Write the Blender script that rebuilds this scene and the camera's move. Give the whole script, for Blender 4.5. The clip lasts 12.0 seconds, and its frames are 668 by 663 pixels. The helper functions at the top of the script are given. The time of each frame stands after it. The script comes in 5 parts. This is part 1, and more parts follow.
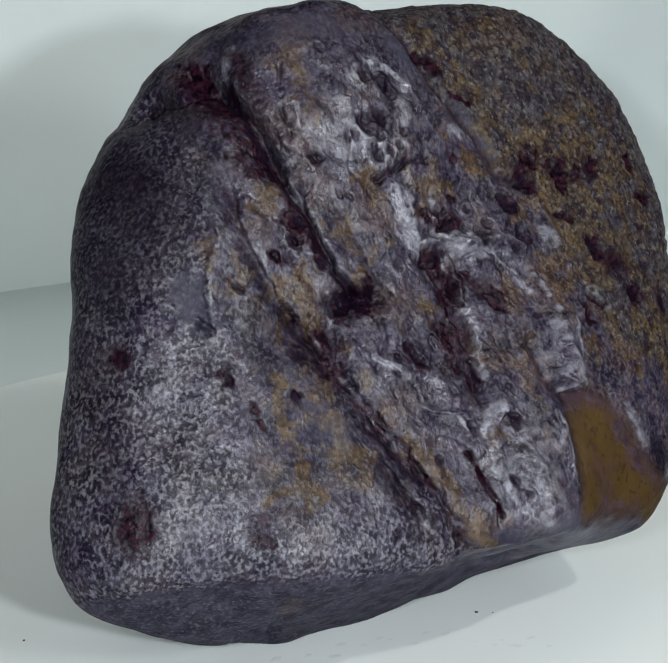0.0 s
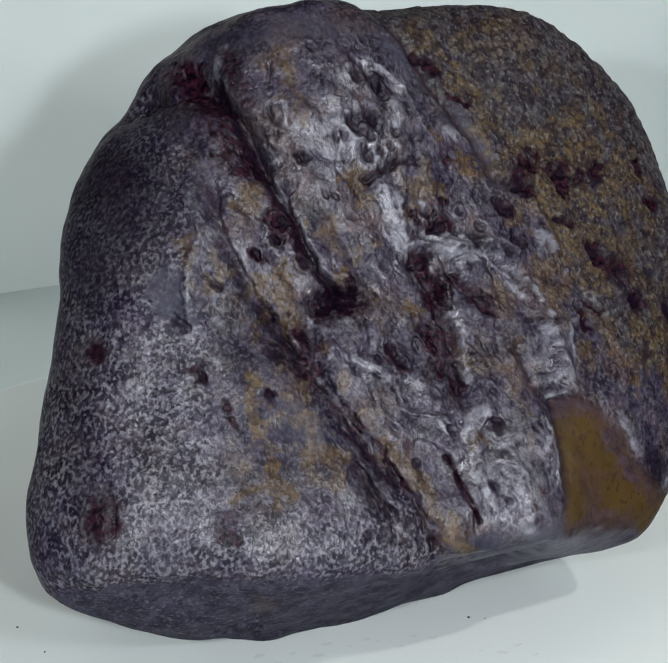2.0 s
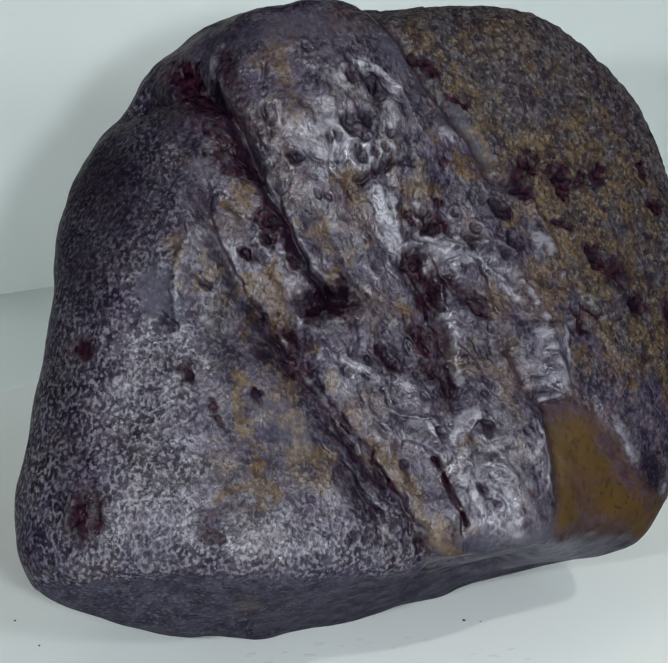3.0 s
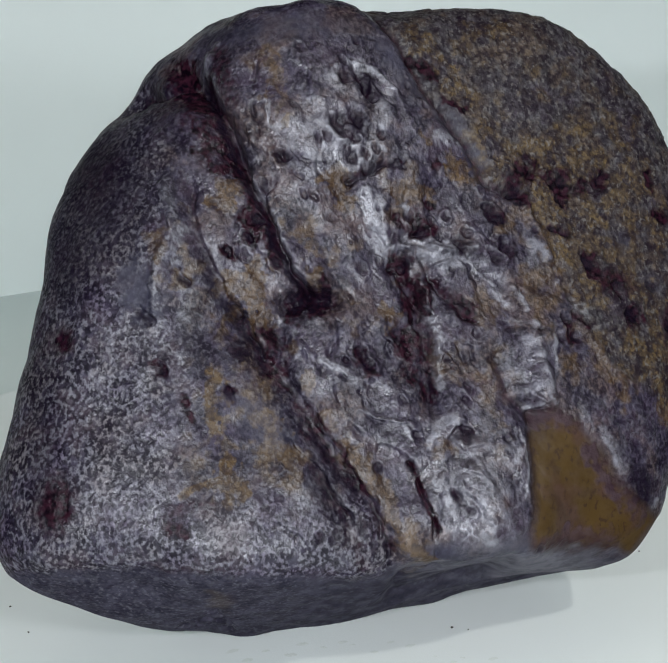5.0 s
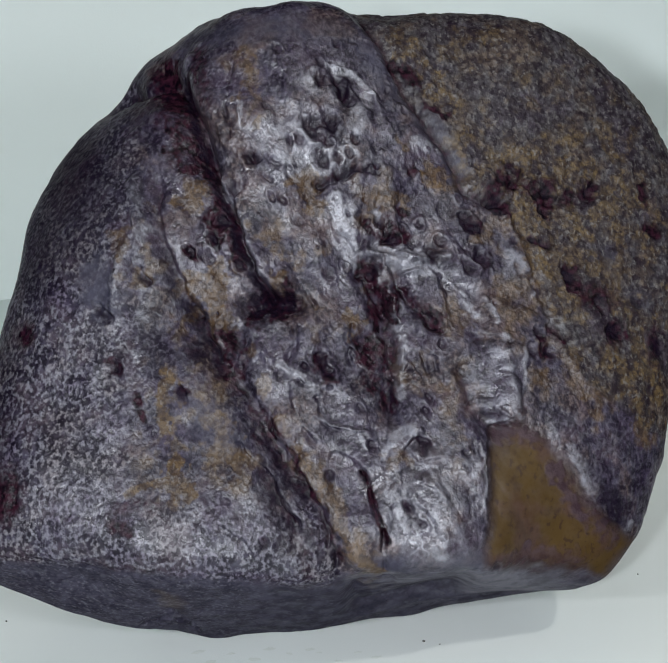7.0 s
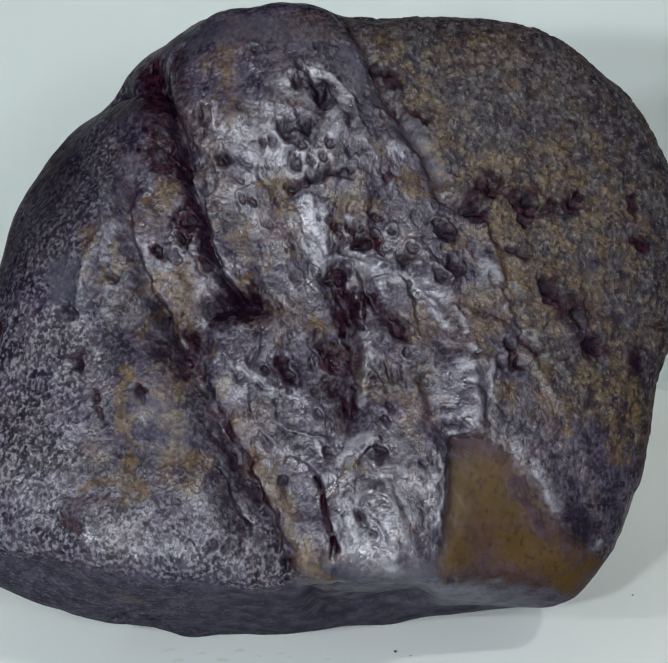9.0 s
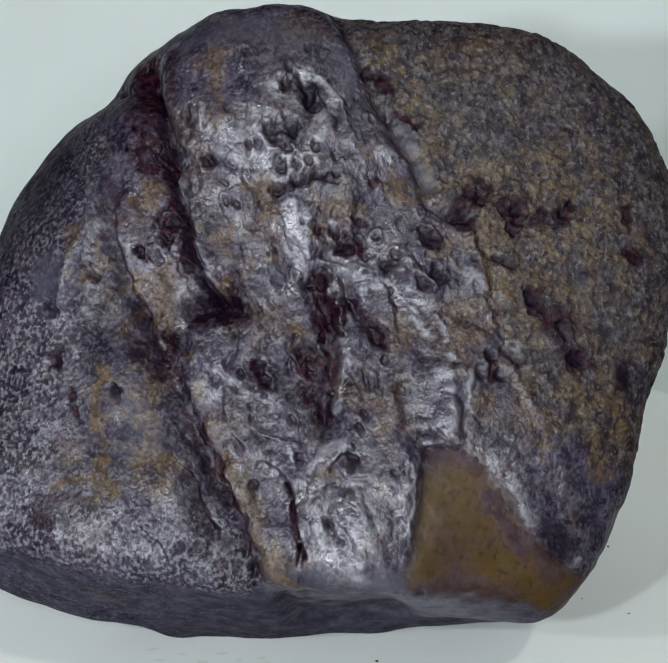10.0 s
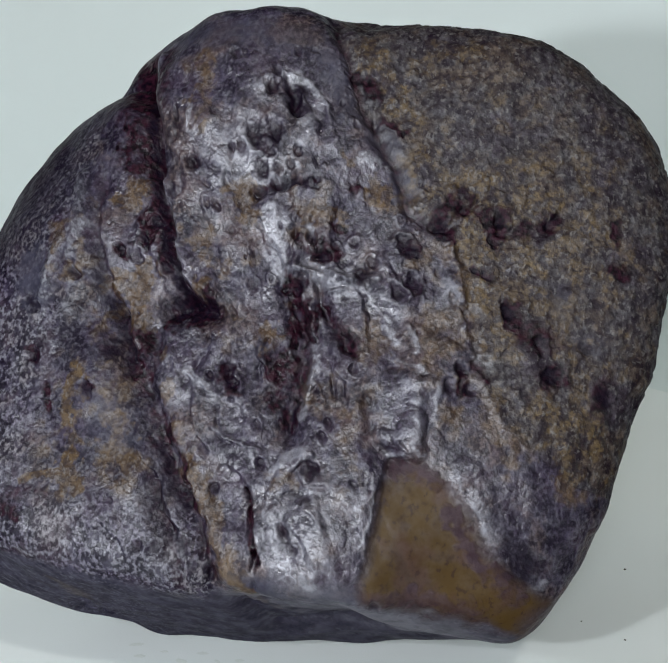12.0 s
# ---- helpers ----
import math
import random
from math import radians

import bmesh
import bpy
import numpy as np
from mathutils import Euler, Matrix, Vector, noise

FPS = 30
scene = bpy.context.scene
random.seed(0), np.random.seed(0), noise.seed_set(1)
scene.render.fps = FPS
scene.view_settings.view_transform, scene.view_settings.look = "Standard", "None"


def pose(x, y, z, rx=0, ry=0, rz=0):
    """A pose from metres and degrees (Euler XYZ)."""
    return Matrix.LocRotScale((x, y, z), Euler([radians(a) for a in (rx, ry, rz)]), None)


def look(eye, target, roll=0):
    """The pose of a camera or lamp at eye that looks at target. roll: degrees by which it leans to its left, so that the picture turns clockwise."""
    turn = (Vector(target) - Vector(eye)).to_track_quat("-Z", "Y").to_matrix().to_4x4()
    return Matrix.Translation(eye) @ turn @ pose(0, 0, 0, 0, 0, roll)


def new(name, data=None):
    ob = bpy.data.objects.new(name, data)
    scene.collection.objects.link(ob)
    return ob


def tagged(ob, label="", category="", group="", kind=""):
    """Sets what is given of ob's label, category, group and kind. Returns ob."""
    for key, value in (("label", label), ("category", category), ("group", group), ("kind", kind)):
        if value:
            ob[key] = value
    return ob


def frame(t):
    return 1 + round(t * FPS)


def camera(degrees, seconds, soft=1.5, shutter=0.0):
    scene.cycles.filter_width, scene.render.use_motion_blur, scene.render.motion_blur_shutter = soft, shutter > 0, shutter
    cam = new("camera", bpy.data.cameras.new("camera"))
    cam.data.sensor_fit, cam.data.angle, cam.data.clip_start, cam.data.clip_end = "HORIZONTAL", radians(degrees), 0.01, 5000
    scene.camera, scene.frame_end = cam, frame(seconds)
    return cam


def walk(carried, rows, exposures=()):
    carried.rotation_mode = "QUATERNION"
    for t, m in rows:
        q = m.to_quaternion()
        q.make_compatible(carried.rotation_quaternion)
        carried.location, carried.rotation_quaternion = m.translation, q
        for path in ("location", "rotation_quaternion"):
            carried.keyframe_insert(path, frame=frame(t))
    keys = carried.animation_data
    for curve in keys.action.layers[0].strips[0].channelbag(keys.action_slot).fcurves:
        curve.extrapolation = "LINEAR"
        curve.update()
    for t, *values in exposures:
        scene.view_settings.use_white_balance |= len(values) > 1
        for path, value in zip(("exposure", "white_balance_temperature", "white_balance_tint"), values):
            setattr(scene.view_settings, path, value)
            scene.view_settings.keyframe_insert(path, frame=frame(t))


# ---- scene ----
# ---- camera ----
cam = camera(21.482, 12.0)
walk(cam, [
    (0.0, pose(-0.10326, -0.32708, 0.15784, 71.417, 0.665, -18.679)),
    (0.5, pose(-0.09780, -0.32897, 0.15698, 71.572, 0.737, -17.668)),
    (1.0, pose(-0.09109, -0.33105, 0.15726, 71.526, 0.806, -16.433)),
    (1.5, pose(-0.08293, -0.33312, 0.15780, 71.416, 0.815, -14.934)),
    (2.0, pose(-0.07514, -0.33504, 0.15782, 71.409, 0.823, -13.500)),
    (2.5, pose(-0.06747, -0.33675, 0.15802, 71.372, 0.849, -12.099)),
    (3.0, pose(-0.06021, -0.33813, 0.15778, 71.416, 0.916, -10.804)),
    (5.0, pose(-0.03023, -0.34218, 0.15695, 71.574, 0.744, -5.339)),
    (5.5, pose(-0.01960, -0.34254, 0.15681, 71.603, 0.726, -3.545)),
    (6.0, pose(-0.01101, -0.34230, 0.15690, 71.588, 0.724, -2.095)),
    (6.5, pose(-0.00000, -0.34164, 0.15670, 71.623, 0.676, -0.225)),
    (7.0, pose(0.01096, -0.34071, 0.15645, 71.671, 0.714, 1.637)),
    (9.0, pose(0.04992, -0.33477, 0.15653, 71.654, 0.787, 8.343)),
    (9.5, pose(0.06453, -0.33082, 0.15641, 71.685, 0.635, 11.055)),
    (10.0, pose(0.07569, -0.32693, 0.15709, 71.556, 0.603, 13.127)),
    (10.5, pose(0.08658, -0.32318, 0.15763, 71.460, 0.605, 15.190)),
    (11.0, pose(0.09940, -0.31833, 0.15806, 71.380, 0.608, 17.702)),
    (11.5, pose(0.11111, -0.31311, 0.15825, 71.340, 0.656, 20.041)),
    (12.0, pose(0.11676, -0.31088, 0.15789, 71.426, 0.735, 21.142)),
], [(0.0, 0.0), (12.0, 0.0)])

# ---- world and lamps ----
world = bpy.data.worlds.new("room_air")
world.use_nodes = True
world.node_tree.nodes["Background"].inputs[0].default_value = (0.75, 0.85, 0.86, 1)
world.node_tree.nodes["Background"].inputs[1].default_value = 0.006
scene.world = world


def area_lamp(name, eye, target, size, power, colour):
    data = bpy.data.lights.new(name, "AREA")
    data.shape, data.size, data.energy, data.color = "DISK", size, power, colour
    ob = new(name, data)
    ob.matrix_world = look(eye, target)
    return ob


area_lamp("desk_lamp", (0.42, -0.52, 0.70), (0, 0, 0.03), 0.035, 1.6, (0.97, 0.985, 0.94))
# unseen broad panel added overhead as warm fill light
area_lamp("overhead_fill", (0.0, 0.1, 1.25), (0, 0.1, 0), 1.1, 1.65, (1.0, 0.945, 0.83))
# three fixed lamps stand in for one light carried beside the camera
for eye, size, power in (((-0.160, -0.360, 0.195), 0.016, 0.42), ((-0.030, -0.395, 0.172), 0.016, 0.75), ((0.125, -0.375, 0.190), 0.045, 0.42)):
    area_lamp("flash_stand_in", eye, (0, 0, 0.05), size, power, (0.895, 0.96, 1.0))


# ---- materials ----
def material(name):
    m = bpy.data.materials.new(name)
    m.use_nodes = True
    m.node_tree.nodes.clear()
    return m, m.node_tree.nodes, m.node_tree.links


def node(nodes, kind, **values):
    n = nodes.new(kind)
    for key, value in values.items():
        if key in n.inputs:
            n.inputs[key].default_value = value
    return n


def ramp(nodes, links, source, a, b, lo=0.0, hi=1.0):
    n = nodes.new("ShaderNodeMapRange")
    n.inputs["From Min"].default_value, n.inputs["From Max"].default_value = a, b
    n.inputs["To Min"].default_value, n.inputs["To Max"].default_value = lo, hi
    links.new(source, n.inputs["Value"])
    return n.outputs["Result"]


def mixed(nodes, links, factor, a, b, mode="MIX"):
    n = nodes.new("ShaderNodeMix")
    n.data_type, n.blend_type = "RGBA", mode
    for value, socket in ((factor, n.inputs[0]), (a, n.inputs[6]), (b, n.inputs[7])):
        if isinstance(value, bpy.types.NodeSocket):
            links.new(value, socket)
        else:
            socket.default_value = value
    return n.outputs[2]


def combined(nodes, links, op, a, b):
    n = nodes.new("ShaderNodeMath")
    n.operation = op
    n.use_clamp = True
    for value, socket in ((a, n.inputs[0]), (b, n.inputs[1])):
        if isinstance(value, bpy.types.NodeSocket):
            links.new(value, socket)
        else:
            socket.default_value = value
    return n.outputs[0]


def white_card(name, colour, stain, rough=0.55, scale=60.0):
    m, n, l = material(name)
    place = n.new("ShaderNodeTexCoord").outputs["Object"]
    broad = node(n, "ShaderNodeTexNoise", Scale=scale * 0.15, Detail=3.0)
    grain = node(n, "ShaderNodeTexNoise", Scale=scale * 30, Detail=2.0)
    for t in (broad, grain):
        l.new(place, t.inputs["Vector"])
    c = mixed(n, l, ramp(n, l, broad.outputs[0], 0.35, 0.75), colour, stain)
    c = mixed(n, l, ramp(n, l, grain.outputs[0], 0.3, 0.8, 0.0, 0.12), c, stain)
    bump = node(n, "ShaderNodeBump", Strength=0.12, Distance=0.0003)
    l.new(grain.outputs[0], bump.inputs["Height"])
    b = node(n, "ShaderNodeBsdfPrincipled", Roughness=rough)
    l.new(c, b.inputs["Base Color"])
    l.new(bump.outputs[0], b.inputs["Normal"])
    out = n.new("ShaderNodeOutputMaterial")
    l.new(b.outputs[0], out.inputs[0])
    return m


def stone():
    """Dark fine-grained stone: grey grains, ochre and maroon stains, highlights and shade painted in."""
    m, n, l = material("stone")
    place = n.new("ShaderNodeTexCoord").outputs["Object"]

    def mask(name):
        a = n.new("ShaderNodeAttribute")
        a.attribute_name = name
        return a.outputs["Fac"]

    rust, red, pale, plain, flake, slab, lobe, under, shade_stain, grit = (mask(k) for k in ("rust", "red", "pale", "plain", "flake", "slab", "lobe", "under", "shade_stain", "grit"))
    noises = {}
    for key, scale, detail in (("fine", 950.0, 1.0), ("mid", 480.0, 3.0), ("wide", 90.0, 4.0), ("blot", 260.0, 3.5)):
        t = node(n, "ShaderNodeTexNoise", Scale=scale, Detail=detail, Roughness=0.58)
        l.new(place, t.inputs["Vector"])
        noises[key] = t.outputs[0]

    def warped(scale, amount):
        shift = node(n, "ShaderNodeTexNoise", Scale=scale, Detail=3.0)
        l.new(place, shift.inputs["Vector"])
        w = n.new("ShaderNodeVectorMath")
        w.operation = "MULTIPLY_ADD"
        l.new(shift.outputs[1], w.inputs[0])
        w.inputs[1].default_value = (amount, amount, amount)
        l.new(place, w.inputs[2])
        return w.outputs[0]

    small = node(n, "ShaderNodeTexVoronoi", Scale=1500.0)
    l.new(warped(900.0, 0.0004), small.inputs["Vector"])
    pebble = node(n, "ShaderNodeTexVoronoi", Scale=1000.0)
    l.new(warped(700.0, 0.0006), pebble.inputs["Vector"])
    rough_part = combined(n, l, "SUBTRACT", 1.0, plain)
    # bluish grey ground mass
    base = mixed(n, l, ramp(n, l, noises["mid"], 0.37, 0.63), (0.0100, 0.0062, 0.0155, 1), (0.056, 0.0515, 0.076, 1))
    base = mixed(n, l, ramp(n, l, noises["wide"], 0.40, 0.70, 0.0, 0.55), base, (0.034, 0.028, 0.038, 1))
    hue = node(n, "ShaderNodeTexNoise", Scale=170.0, Detail=3.0)
    l.new(place, hue.inputs["Vector"])
    base = mixed(n, l, ramp(n, l, hue.outputs[0], 0.50, 0.62, 0.0, 0.6), base, (0.050, 0.036, 0.046, 1))
    base = mixed(n, l, ramp(n, l, hue.outputs[0], 0.49, 0.39, 0.0, 0.8), base, (0.0110, 0.0085, 0.0160, 1))
    skin = combined(n, l, "MULTIPLY", plain, combined(n, l, "SUBTRACT", 1.0, under))
    base = mixed(n, l, combined(n, l, "MULTIPLY", skin, 0.75), base, (0.040, 0.041, 0.060, 1))
    craggy = combined(n, l, "MULTIPLY", rough_part, combined(n, l, "SUBTRACT", 1.0, combined(n, l, "MAXIMUM", slab, lobe)))
    # fine mineral flecks, drawn out a little up and down
    drawn = n.new("ShaderNodeVectorMath")
    drawn.operation = "MULTIPLY"
    l.new(place, drawn.inputs[0])
    drawn.inputs[1].default_value = (1.0, 0.9, 0.8)
    flecks = {}
    for key, scale in (("light", 1500.0), ("dark", 1100.0)):
        t = node(n, "ShaderNodeTexNoise", Scale=scale, Detail=2.0, Roughness=0.5)
        l.new(drawn.outputs[0], t.inputs["Vector"])
        flecks[key] = t.outputs[0]
    # mineral grains, finer on the slab and coarser on the lobe
    dark = combined(n, l, "MULTIPLY", ramp(n, l, flecks["dark"], 0.45, 0.60, 0.0, 0.68), combined(n, l, "MULTIPLY", rough_part, combined(n, l, "MAXIMUM", 0.6, grit)))
    base = mixed(n, l, dark, base, (0.006, 0.005, 0.009, 1))
    speck = combined(n, l, "MULTIPLY", ramp(n, l, flecks["light"], 0.47, 0.66, 0.0, 1.0), rough_part)
    speck = combined(n, l, "MULTIPLY", speck, combined(n, l, "MAXIMUM", 0.38, grit))
    base = mixed(n, l, speck, base, (0.155, 0.153, 0.172, 1))
    gritty = combined(n, l, "MULTIPLY", lobe, rough_part)
    patch = {}
    for key, scale in (("grey", 460.0), ("seam", 400.0)):
        t = node(n, "ShaderNodeTexNoise", Scale=scale, Detail=3.5, Roughness=0.6, Distortion=0.1)
        l.new(place, t.inputs["Vector"])
        patch[key] = t.outputs[0]
    base = mixed(n, l, combined(n, l, "MULTIPLY", gritty, 0.8), base, mixed(n, l, ramp(n, l, patch["grey"], 0.36, 0.62), (0.026, 0.022, 0.024, 1), (0.104, 0.101, 0.099, 1)))
    seam = combined(n, l, "MULTIPLY", gritty, ramp(n, l, patch["seam"], 0.545, 0.62, 0.0, 0.8))
    # warm and wine-coloured films over the grain
    film = node(n, "ShaderNodeTexNoise", Scale=120.0, Detail=5.0, Roughness=0.62, Distortion=0.15)
    l.new(place, film.inputs["Vector"])
    base = mixed(n, l, combined(n, l, "MULTIPLY", ramp(n, l, film.outputs[0], 0.50, 0.60, 0.0, 0.75), combined(n, l, "MULTIPLY", rough_part, ramp(n, l, grit, 0.0, 1.0, 1.0, 0.3))), base, (1.30, 1.0, 0.68, 1), "MULTIPLY")
    base = mixed(n, l, combined(n, l, "MULTIPLY", ramp(n, l, film.outputs[0], 0.50, 0.38, 0.0, 0.9), rough_part), base, (0.74, 0.63, 0.77, 1), "MULTIPLY")
    # soft pale patches, mostly highlights painted into the colour, with a few bright lines
    web = n.new("ShaderNodeMath")
    web.operation = "ABSOLUTE"
    off = n.new("ShaderNodeMath")
    off.operation = "SUBTRACT"
    off.inputs[1].default_value = 0.5
    net = node(n, "ShaderNodeTexNoise", Scale=300.0, Detail=1.0, Roughness=0.5)
    l.new(place, net.inputs["Vector"])
    l.new(net.outputs[0], off.inputs[0])
    l.new(off.outputs[0], web.inputs[0])
    glare_lines = combined(n, l, "MULTIPLY", ramp(n, l, web.outputs[0], 0.040, 0.005), ramp(n, l, hue.outputs[0], 0.44, 0.56))
    glare_cover = combined(n, l, "MAXIMUM", glare_lines, ramp(n, l, noises["mid"], 0.42, 0.62, 0.05, 0.9))
    gritty_glare = combined(n, l, "MULTIPLY", ramp(n, l, flecks["light"], 0.46, 0.58), ramp(n, l, noises["fine"], 0.40, 0.56, 0.3, 1.0))
    glare_cover = mixed(n, l, grit, glare_cover, gritty_glare)
    glare_cover = combined(n, l, "MAXIMUM", glare_cover, combined(n, l, "MULTIPLY", ramp(n, l, pale, 0.72, 0.95, 0.0, 1.0), ramp(n, l, noises["fine"], 0.35, 0.6, 0.3, 0.75)))
    painted_glare = combined(n, l, "MULTIPLY", ramp(n, l, pale, 0.05, 0.9), glare_cover)
    painted_glare = combined(n, l, "MAXIMUM", painted_glare, combined(n, l, "MULTIPLY", combined(n, l, "MULTIPLY", glare_lines, craggy), 0.2))
    base = mixed(n, l, painted_glare, base, (0.205, 0.215, 0.228, 1))
    # ochre stain, broken up by the grain
    loose = n.new("ShaderNodeMath")
    loose.operation = "MULTIPLY_ADD"
    l.new(noises["blot"], loose.inputs[0])
    loose.inputs[1].default_value = 3.0
    loose.inputs[2].default_value = -1.5
    spread = n.new("ShaderNodeMath")
    l.new(loose.outputs[0], spread.inputs[0])
    l.new(rust, spread.inputs[1])
    patchy = combined(n, l, "MULTIPLY", ramp(n, l, spread.outputs[0], 0.32, 0.72), ramp(n, l, rust, 0.0, 0.25))
    ochre = mixed(n, l, ramp(n, l, noises["mid"], 0.32, 0.68), (0.030, 0.015, 0.008, 1), (0.106, 0.068, 0.029, 1))
    ochre = mixed(n, l, lobe, ochre, mixed(n, l, ramp(n, l, noises["mid"], 0.34, 0.66), (0.034, 0.020, 0.011, 1), (0.140, 0.094, 0.037, 1)))
    base = mixed(n, l, combined(n, l, "MULTIPLY", patchy, ramp(n, l, rust, 0.4, 0.85, 0.75, 0.95)), base, ochre)
    worn = combined(n, l, "MULTIPLY", patchy, combined(n, l, "MULTIPLY", rough_part, ramp(n, l, lobe, 0.0, 1.0, 1.0, 0.4)))
    base = mixed(n, l, combined(n, l, "MULTIPLY", worn, ramp(n, l, flecks["dark"], 0.50, 0.60, 0.0, 0.6)), base, (0.016, 0.011, 0.014, 1))
    base = mixed(n, l, combined(n, l, "MULTIPLY", worn, ramp(n, l, flecks["light"], 0.54, 0.64, 0.0, 0.5)), base, (0.155, 0.140, 0.125, 1))
    # dark seams and light grains of the lobe
    base = mixed(n, l, seam, base, (0.012, 0.007, 0.013, 1))
    base = mixed(n, l, combined(n, l, "MULTIPLY", gritty, ramp(n, l, flecks["dark"], 0.52, 0.61, 0.0, 0.65)), base, (0.013, 0.008, 0.014, 1))
    base = mixed(n, l, combined(n, l, "MULTIPLY", gritty, ramp(n, l, flecks["light"], 0.57, 0.66, 0.0, 0.65)), base, (0.150, 0.142, 0.130, 1))
    base = mixed(n, l, combined(n, l, "MULTIPLY", gritty, ramp(n, l, pebble.outputs["Distance"], 0.42, 0.66, 0.0, 0.45)), base, (0.016, 0.010, 0.013, 1))
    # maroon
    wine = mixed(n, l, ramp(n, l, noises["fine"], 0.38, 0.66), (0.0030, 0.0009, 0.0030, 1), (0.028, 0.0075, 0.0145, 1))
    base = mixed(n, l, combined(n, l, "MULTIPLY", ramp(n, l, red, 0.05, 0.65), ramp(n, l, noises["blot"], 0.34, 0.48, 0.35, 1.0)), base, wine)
    # dark stains, plus shade painted into pits, cracks and the left flank
    base = mixed(n, l, combined(n, l, "MULTIPLY", shade_stain, ramp(n, l, noises["fine"], 0.35, 0.65, 0.95, 0.65)), base, (0.0070, 0.0042, 0.0100, 1))
    # smooth ochre flake scar
    scar = mixed(n, l, ramp(n, l, noises["wide"], 0.3, 0.7), (0.046, 0.026, 0.009, 1), (0.072, 0.044, 0.014, 1))
    scar = mixed(n, l, ramp(n, l, hue.outputs[0], 0.50, 0.64, 0.0, 0.7), scar, (0.064, 0.034, 0.026, 1))
    scar = mixed(n, l, ramp(n, l, noises["mid"], 0.58, 0.74, 0.0, 0.7), scar, (0.030, 0.015, 0.010, 1))
    scar = mixed(n, l, ramp(n, l, noises["blot"], 0.56, 0.66, 0.0, 0.6), scar, (0.034, 0.017, 0.010, 1))
    scar = mixed(n, l, ramp(n, l, flecks["dark"], 0.60, 0.68, 0.0, 0.55), scar, (0.020, 0.010, 0.012, 1))
    mauve = mixed(n, l, ramp(n, l, noises["mid"], 0.35, 0.65), (0.034, 0.020, 0.028, 1), (0.072, 0.050, 0.056, 1))
    scar = mixed(n, l, combined(n, l, "MULTIPLY", ramp(n, l, red, 0.05, 0.7), ramp(n, l, noises["blot"], 0.36, 0.52, 0.3, 0.85)), scar, mauve)
    base = mixed(n, l, flake, base, scar)
    # dull blue grey under side with darker blotches and a few pale specks
    tall = n.new("ShaderNodeVectorMath")
    tall.operation = "MULTIPLY"
    l.new(place, tall.inputs[0])
    tall.inputs[1].default_value = (1.0, 0.6, 0.6)
    mottle = node(n, "ShaderNodeTexNoise", Scale=330.0, Detail=3.0, Roughness=0.6)
    l.new(tall.outputs[0], mottle.inputs["Vector"])
    speckle = node(n, "ShaderNodeTexNoise", Scale=800.0, Detail=1.0)
    l.new(tall.outputs[0], speckle.inputs["Vector"])
    belly = mixed(n, l, ramp(n, l, mottle.outputs[0], 0.40, 0.60), (0.027, 0.026, 0.038, 1), (0.060, 0.058, 0.078, 1))
    belly = mixed(n, l, ramp(n, l, noises["wide"], 0.54, 0.68, 0.0, 0.6), belly, (0.020, 0.017, 0.030, 1))
    belly = mixed(n, l, ramp(n, l, speckle.outputs[0], 0.60, 0.70, 0.0, 0.45), belly, (0.10, 0.10, 0.115, 1))
    belly = mixed(n, l, combined(n, l, "MULTIPLY", rough_part, ramp(n, l, flecks["dark"], 0.50, 0.62, 0.0, 0.5)), belly, (0.012, 0.010, 0.018, 1))
    belly = mixed(n, l, combined(n, l, "MULTIPLY", rough_part, ramp(n, l, flecks["light"], 0.58, 0.66, 0.0, 0.7)), belly, (0.135, 0.130, 0.150, 1))
    belly = mixed(n, l, combined(n, l, "MULTIPLY", rough_part, ramp(n, l, noises["blot"], 0.54, 0.64, 0.0, 0.85)), belly, (0.014, 0.011, 0.020, 1))
    belly = mixed(n, l, combined(n, l, "MULTIPLY", rough_part, ramp(n, l, noises["blot"], 0.42, 0.34, 0.0, 0.6)), belly, (0.095, 0.092, 0.108, 1))
    belly = mixed(n, l, combined(n, l, "MULTIPLY", pale, ramp(n, l, mottle.outputs[0], 0.38, 0.56, 0.4, 1.0)), belly, (0.165, 0.162, 0.180, 1))
    belly = mixed(n, l, combined(n, l, "MULTIPLY", rust, 0.9), belly, (0.11, 0.085, 0.055, 1))
    base = mixed(n, l, combined(n, l, "MULTIPLY", under, 0.9), base, belly)
    # relief
    b1 = node(n, "ShaderNodeBump", Strength=0.25, Distance=0.0006)
    l.new(combined(n, l, "MULTIPLY", noises["fine"], combined(n, l, "MAXIMUM", rough_part, 0.12)), b1.inputs["Height"])
    b2 = node(n, "ShaderNodeBump", Strength=0.42, Distance=0.0006)
    l.new(combined(n, l, "MULTIPLY", flecks["light"], rough_part), b2.inputs["Height"])
    l.new(b1.outputs[0], b2.inputs["Normal"])
    b3 = node(n, "ShaderNodeBump", Strength=0.35, Distance=0.0012)
    l.new(combined(n, l, "MULTIPLY", noises["mid"], combined(n, l, "MAXIMUM", ramp(n, l, red, 0.1, 0.6), combined(n, l, "MULTIPLY", craggy, 0.8))), b3.inputs["Height"])
    l.new(b2.outputs[0], b3.inputs["Normal"])
    # every grain's own facet leans a little
    lean = n.new("ShaderNodeVectorMath")
    lean.operation = "SUBTRACT"
    l.new(small.outputs["Color"], lean.inputs[0])
    lean.inputs[1].default_value = (0.5, 0.5, 0.5)
    amount = n.new("ShaderNodeVectorMath")
    amount.operation = "SCALE"
    l.new(lean.outputs[0], amount.inputs[0])
